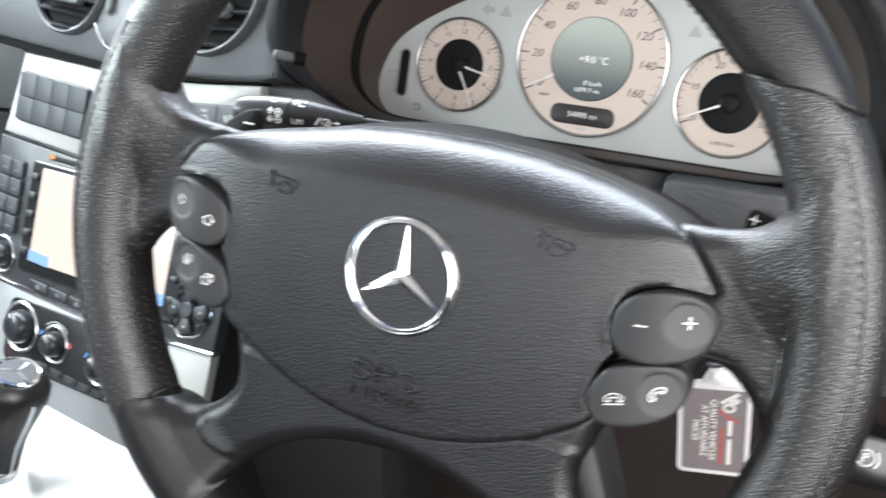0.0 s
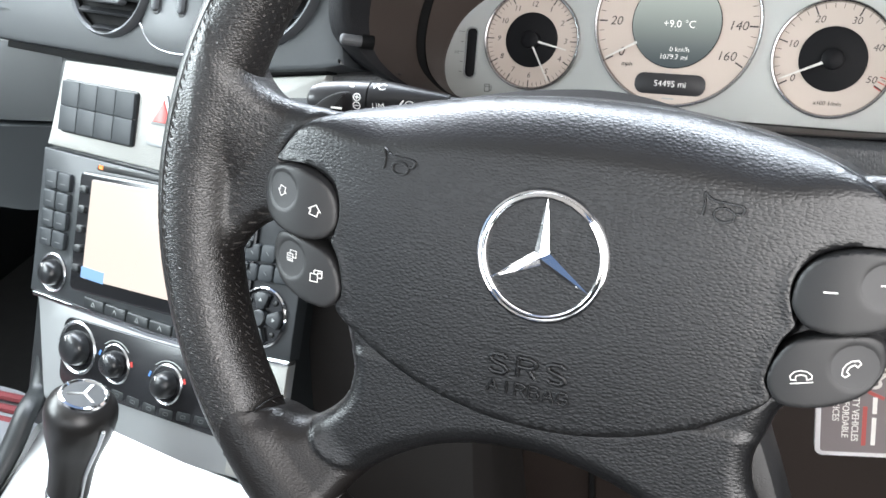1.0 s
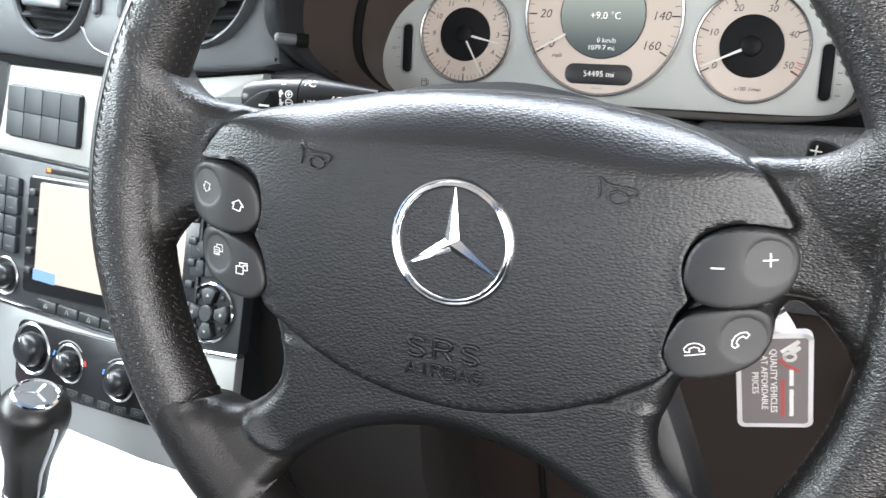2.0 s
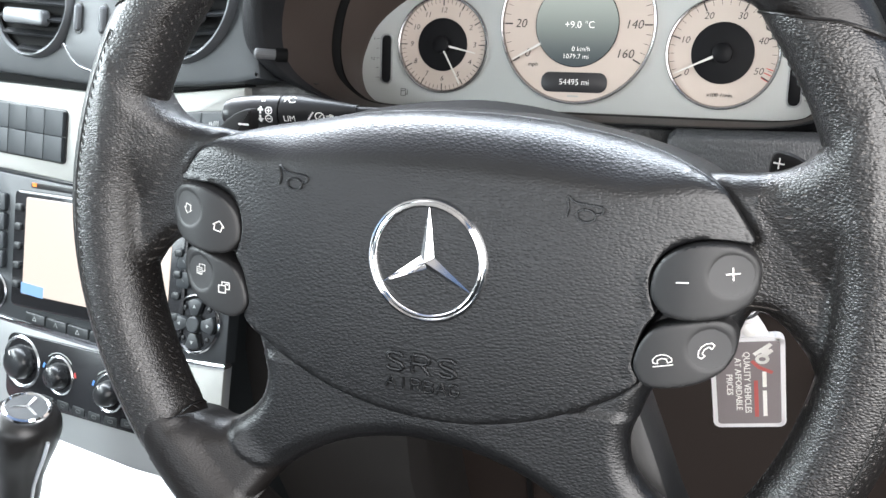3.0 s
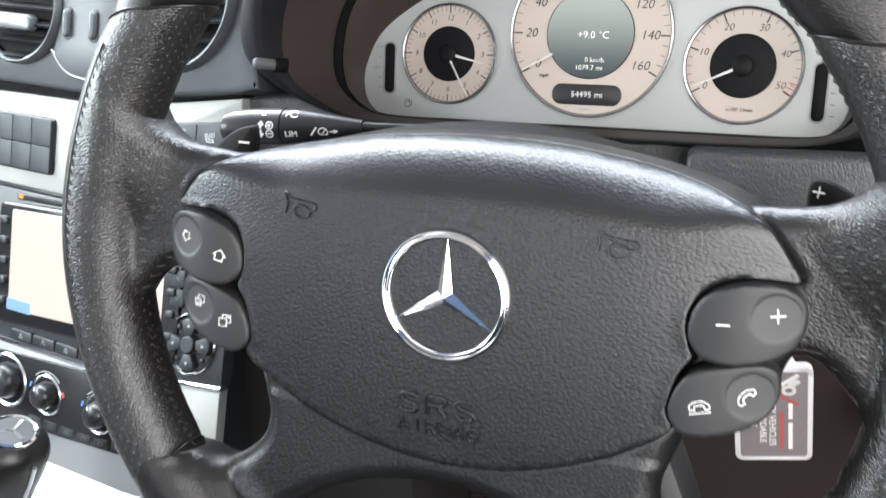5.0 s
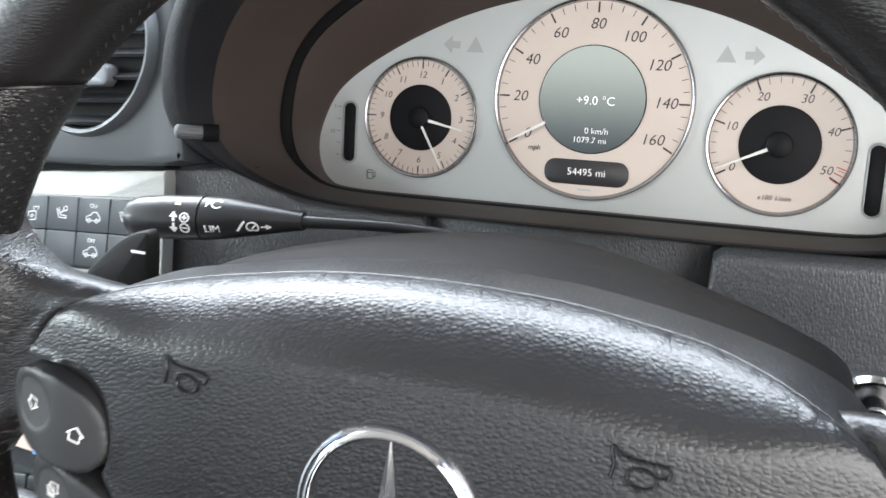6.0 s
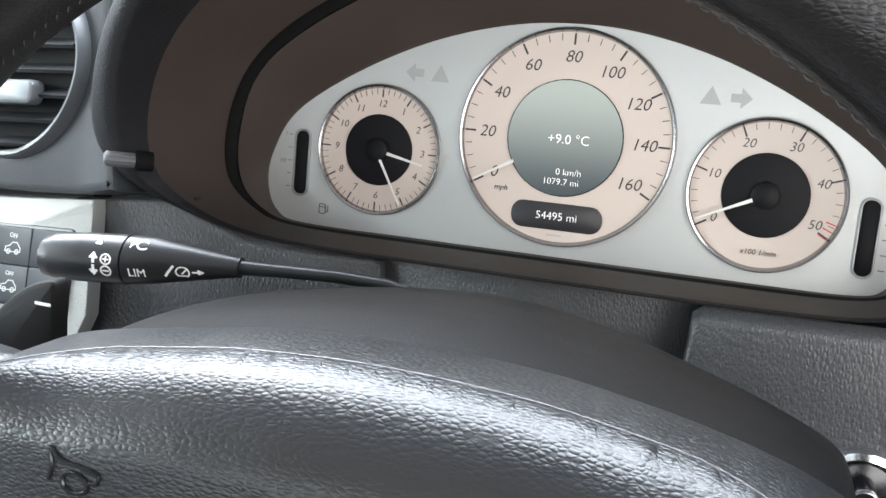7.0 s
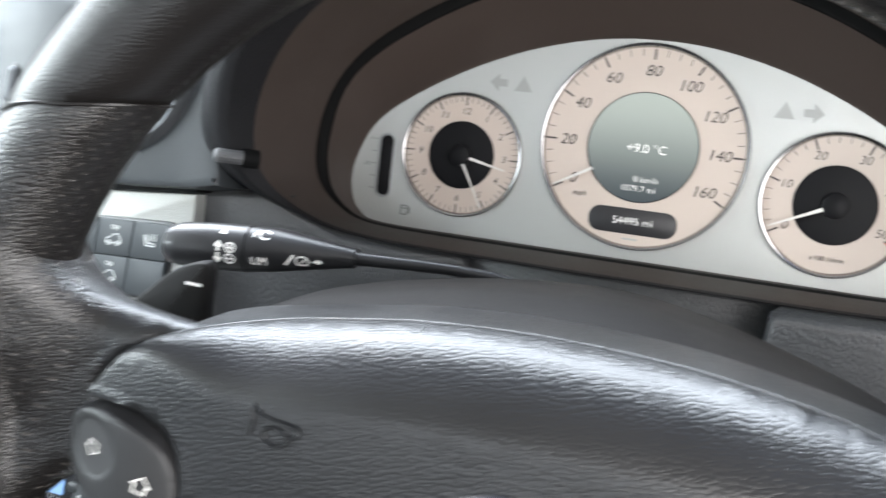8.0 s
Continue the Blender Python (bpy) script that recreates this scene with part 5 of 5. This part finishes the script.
# climate controls
plate("middle_trim", poly([(-129, -60), (139, -60), (139, -152), (-108, -152)], 8), -8, 0.2, 1.2, SILVER_PAINT, console, "silver-grey lower trim panel")
plate("trim_strip", poly([(-134, -60.5), (140, -60.5), (140, -56.8), (-134, -56.8)], 8), -6, 2.0, 0.8, CHROME_SATIN, console, "thin bright trim strip")
plate("driver_trim", poly([(96, -150), (139.4, -150), (139.4, -62), (96, -62)], 3), -2, 1.2, 0.8, ALU_FLUTED, console, "pale silver fluted trim")
climate = thing("climate_panel", CONSOLE, "black climate control panel with chrome-ringed knobs", "climate control")
plate("panel_face", rrect(6, -96, 196, 58, 10, 5), -2, 2.0, 1.0, PLASTIC_GLOSS, climate, "glossy black face")
for u, v, r in ((-73, -90, 17), (-28, -91, 12.5), (29, -92, 12.5), (88, -88, 17)):
    k = knob(climate, u, v, r, 13, "climate_knob", "ribbed black climate knob")
    if r < 15:
        for s, material in ((-1, BLUE_PRINT), (1, RED_PRINT)):
            bm = bmesh.new()
            stroke(bm, [(u + s * 17.6, v + 6), (u + s * 18.6, v + 3)], 1.8, 1.8, 2.4)
            part("temperature_mark", bent(bm), material, k, "coloured temperature mark")
        bm = bmesh.new()
        stroke(bm, [(u + 18.6 * math.cos(q), v + 18.6 * math.sin(q)) for q in [radians(a) for a in range(45, 136, 15)]], 0.7, 1.8, 2.3)
        part("scale_arc", bent(bm), GREY_INK, k, "grey scale arc")
    else:
        for a in range(0, 360, 40):
            bm = bmesh.new()
            q = radians(a)
            prism(bm, ellipse(u + r * 0.97 * math.cos(q), v + r * 0.97 * math.sin(q), 0.8, 0.8, 8), 1.0, 1.7)
            part("scale_dot", bent(bm), WHITE_PRINT, k, "pale scale dot")
for i in range(7):
    bm = bmesh.new()
    u = -40 + i * 18
    prism(bm, rrect(u, -115, 14, 7, 1.5, 3), 1, 2.4, 0.3)
    k = part("climate_key", bent(bm), PLASTIC, climate)
    bm = bmesh.new()
    stroke(bm, rrect(u, -115, 5, 2.4, 1, 2), 0.4, 2.2, 2.6, True)
    part("key_symbol", bent(bm), FAINT_INK, k, "pale printed symbol")

# vents above
vents = thing("vent_panel", CONSOLE, "dark grey vent panel with two round slatted air vents", "air vents")
VC = ((-70, 203, 42), (85, 205, 44))
bm = bmesh.new()
prism(bm, poly([(-420, 146.5), (-170, 144.5), (-60, 144.5), (20, 144.5), (100, 143.5), (138, 144.5), (155, 147), (149, 172), (144, 200), (132, 268), (-170, 268), (-420, 268)], 8), -50, 8, 4)
part("panel_shell", bent(bm), PLASTIC_GREY, vents, "dark grey moulded shell")
# matt black strip added as the shadow line in the gap below the shell
plate("shell_gap_shade", poly([(-420, 141.5), (-126, 138.3), (0, 140.3), (80, 141.3), (137, 143.3), (137, 149), (-420, 151)], 6), -10, 2.0, 0.4, HOOD_SEAL, vents, "black strip for the shaded gap under the shell")
lettering("airbag_lettering", "SRS", 6, (-198, 176, 8.0), SEAL, vents, 0, 0.3, space=1.3, label="small embossed lettering")
lettering("airbag_lettering", "AIRBAG", 4.6, (-198, 169, 8.0), SEAL, vents, 0, 0.3, space=1.2, label="small embossed lettering")
for cx, cy, r in VC:
    v = part("vent", bent(lathe(bmesh.new(), [(r + 2, 4), (r + 1.6, 12), (r, 15), (r - 2.2, 14), (r - 3.4, 9)], cx, cy, 64)), VENT_RING, vents, "satin grey vent ring")
    part("vent_throat", bent(lathe(bmesh.new(), [(r - 3, 11), (r - 3.5, 8.6), (0.01, 8.6)], cx, cy, 64)), HOOD_SEAL, v, "black vent throat")
    for i in range(-3, 4):
        y = i * 12.0
        w = math.sqrt(max((r - 3.6) ** 2 - y * y, 1))
        bm = bmesh.new()
        loft(bm, [[(x, cy + y - 3.4, 16.5 - 4 * abs(t) ** 2), (x, cy + y + 1.0, 9.0), (x, cy + y + 2.0, 9.2), (x, cy + y - 1.9, 17.6 - 4 * abs(t) ** 2)] for x, t in [(cx + w * t, t) for t in (-1, -0.6, -0.2, 0.2, 0.6, 1)]])
        part("slat", bent(bm), SLAT, v)
    bm = bmesh.new()
    prism(bm, rrect(cx, cy - 13, 46, 12, 4, 4), 13, 20, 2)
    part("vent_tab", bent(bm), VENT_RING, v, "grey vent tab")
bm = bmesh.new()
prism(bm, [(p.x, p.y) for p in smooth([(-36, 240, 0), (-25, 205, 0), (-32, 172, 0), (-19, 159, 0), (5, 155, 0), (29, 159, 0), (43, 172, 0), (36, 205, 0), (46, 240, 0)], 5)], 4, 11, 2)
part("middle_shield", bent(bm), PLASTIC_GREY, vents, "dark silver shield between the vents")
bm = bmesh.new()
tube(bm, [(p.x, p.y, 10.5) for p in smooth([(-34, 173, 0), (-19, 159, 0), (5, 154.8, 0), (29, 159, 0), (44, 173, 0)], 6, False)], 1.0, 8)
part("shield_line", bent(bm), CHROME_SATIN, vents, "bright edge line")
for u in (-18, 8):
    bm = bmesh.new()
    prism(bm, rrect(u, 193, 9, 24, 4.4, 5), 8, 11.4, 0.4)
    w = part("thumbwheel", bent(bm), SEAL, vents, "recessed thumbwheel")
    bm = bmesh.new()
    prism(bm, rrect(u, 193, 6, 20, 2.9, 5), 9, 15, 2.6)
    part("wheel_edge", bent(bm), VENT_RING, w, "ribbed grey wheel edge")

# ---------------------------------------------------------------- lower console and gear lever
LID = axes((-0.365, 0.082, 0.356), (0.989, -0.1464, 0), (0.13, 0.88, 0.46))
tray = thing("console_lid", LID, "broad brushed aluminium storage lid on the centre tunnel", "storage lid")
bm = bmesh.new()
prism(bm, rrect(18, -62, 246, 122, 5, 4), -8, 0, 1.6)
part("lid_plate", bm, ALU, tray, "brushed aluminium plate")
bm = bmesh.new()
prism(bm, rrect(18, -176, 246, 100, 5, 4), -8, 0, 1.6)
part("lid_plate", bm, ALU, tray, "brushed aluminium plate")
tunnel = thing("centre_tunnel", HERE, "dark plastic centre tunnel under the aluminium lid", "tunnel", kind="structure")
bm = bmesh.new()
loft(bm, [[(x, 140, 318), (x, 82, 334), (x, -250, 186), (x, -700, 186), (x, -700, 40), (x, 140, 40)] for x in (-490, -478, -240, -228)])
part("tunnel_shell", bm, PLASTIC, tunnel, "dark plastic shell")
bm = bmesh.new()
rail_path = [CONSOLE @ Vector(p) for p in ((-0.140, -0.02, -0.02), (-0.134, -0.09, -0.015), (-0.125, -0.14, -0.008))] + [LID @ Vector(p) for p in ((-0.116, -0.02, 0.012), (-0.117, -0.06, 0.004), (-0.119, -0.13, 0.003), (-0.121, -0.23, 0.002))]
tube(bm, smooth([p * 1000 for p in rail_path], 5, False), lambda t: 7 + 1 * t, 14, 1.3, (1, 0, 0))
part("side_rail", bm, PLASTIC, tunnel, "curved dark side rail")

lever = thing("gear_lever", HERE, "black gear lever with chrome cap and collar on the tunnel", "gear lever")
T0, T1 = Vector((-363.5, 47, 436)), Vector((-393, 22, 352))
D = (T0 - T1).normalized()
LV = Matrix.Translation(T1) @ D.to_track_quat("Z", "Y").to_matrix().to_4x4()
H = (T0 - T1).length
bm = bmesh.new()
rings = []
for z, a, b in ((0, 14, 15), (12, 14, 15.5), (30, 15, 16.5), (48, 19, 20.5), (62, 23.4, 24), (H - 17, 25.6, 25.6), (H - 11, 25, 25), (H - 6, 23, 23), (H - 2, 19, 19), (H, 16, 16)):
    rings.append([LV @ Vector((p[0], p[1], z)) for p in ellipse(0, 0, a, b, 36)])
loft(bm, rings)
part("lever_grip", bm, LEVER_HIDE, lever, "glossy black leather grip")
bm = bmesh.new()
lathe(bm, [(17.2, H - 1.4), (17.0, H + 1.0), (15.4, H + 1.8), (14.2, H + 0.8)], 0, 0, 40, tf=LV)
part("lever_cap", bm, CHROME, lever, "chrome cap ring")
bm = bmesh.new()
lathe(bm, [(14.6, H - 0.5), (14.2, H + 0.9), (0.01, H + 1.2)], 0, 0, 40, (True, False), tf=LV)
part("lever_badge", bm, PLASTIC_GREY, lever, "dark badge plate")
bm = bmesh.new()
for k in range(3):
    a = radians(90 + 120 * k)
    stroke(bm, [(0, 0), (11 * math.cos(a), 11 * math.sin(a))], 2.2, H + 0.8, H + 1.6)
bm.transform(LV)
part("badge_star", bm, CHROME, lever, "chrome three-armed mark")
bm = bmesh.new()
lathe(bm, [(15.4, -9), (16, -6), (16, 0), (15, 1.5), (14, 1.5)], 0, 0, 36, tf=LV)
part("lever_collar", bm, CHROME_SATIN, lever, "chrome collar")
bm = bmesh.new()
SIDE = Vector((0.97, -0.25, 0))
SIDE = (SIDE - D * SIDE.dot(D)).normalized()
tube(bm, [T1 + D * z + SIDE * (a * 1.02) for z, a in ((2, 14.6), (14, 14.8), (30, 15.8), (48, 19.8), (62, 23.6), (H - 14, 26.5))], 1.5, 8)
part("lever_trim", bm, CHROME, lever, "thin chrome side line")

# ---------------------------------------------------------------- passenger seat
seat = thing("passenger_seat", HERE, "grey passenger seat with red ribbed fabric", "car seat")
bm = bmesh.new()
loft(bm, [[(x, 160 - e, 250), (x, 150 - e, 285), (x, 100, 300 - e), (x, -350, 260 - e), (x, -350, 120), (x, 150 - e, 120)] for x, e in ((-1060, 30), (-1020, 5), (-800, 0), (-600, 0), (-560, 5), (-540, 30))])
part("seat_cushion", bm, SEAT_GREY, seat, "grey fabric seat cushion")
for i in range(16):
    bm = bmesh.new()
    y = 130 - i * 13
    tube(bm, [(-980, y, 290 - i * 1), (-800, y, 300 - i * 1), (-600, y, 298 - i * 1), (-560, y + 6, 292 - i * 1)], 4.2, 8)
    part("seat_rib", bm, SEAT_RED, seat, "dark red fabric rib")
bm = bmesh.new()
loft(bm, [[(x, -350, 150), (x, -330, 280), (x, -480, 820), (x, -560, 820), (x, -470, 150)] for x in (-1040, -1000, -600, -560)])
part("seat_back", bm, SEAT_GREY, seat, "grey seat backrest")
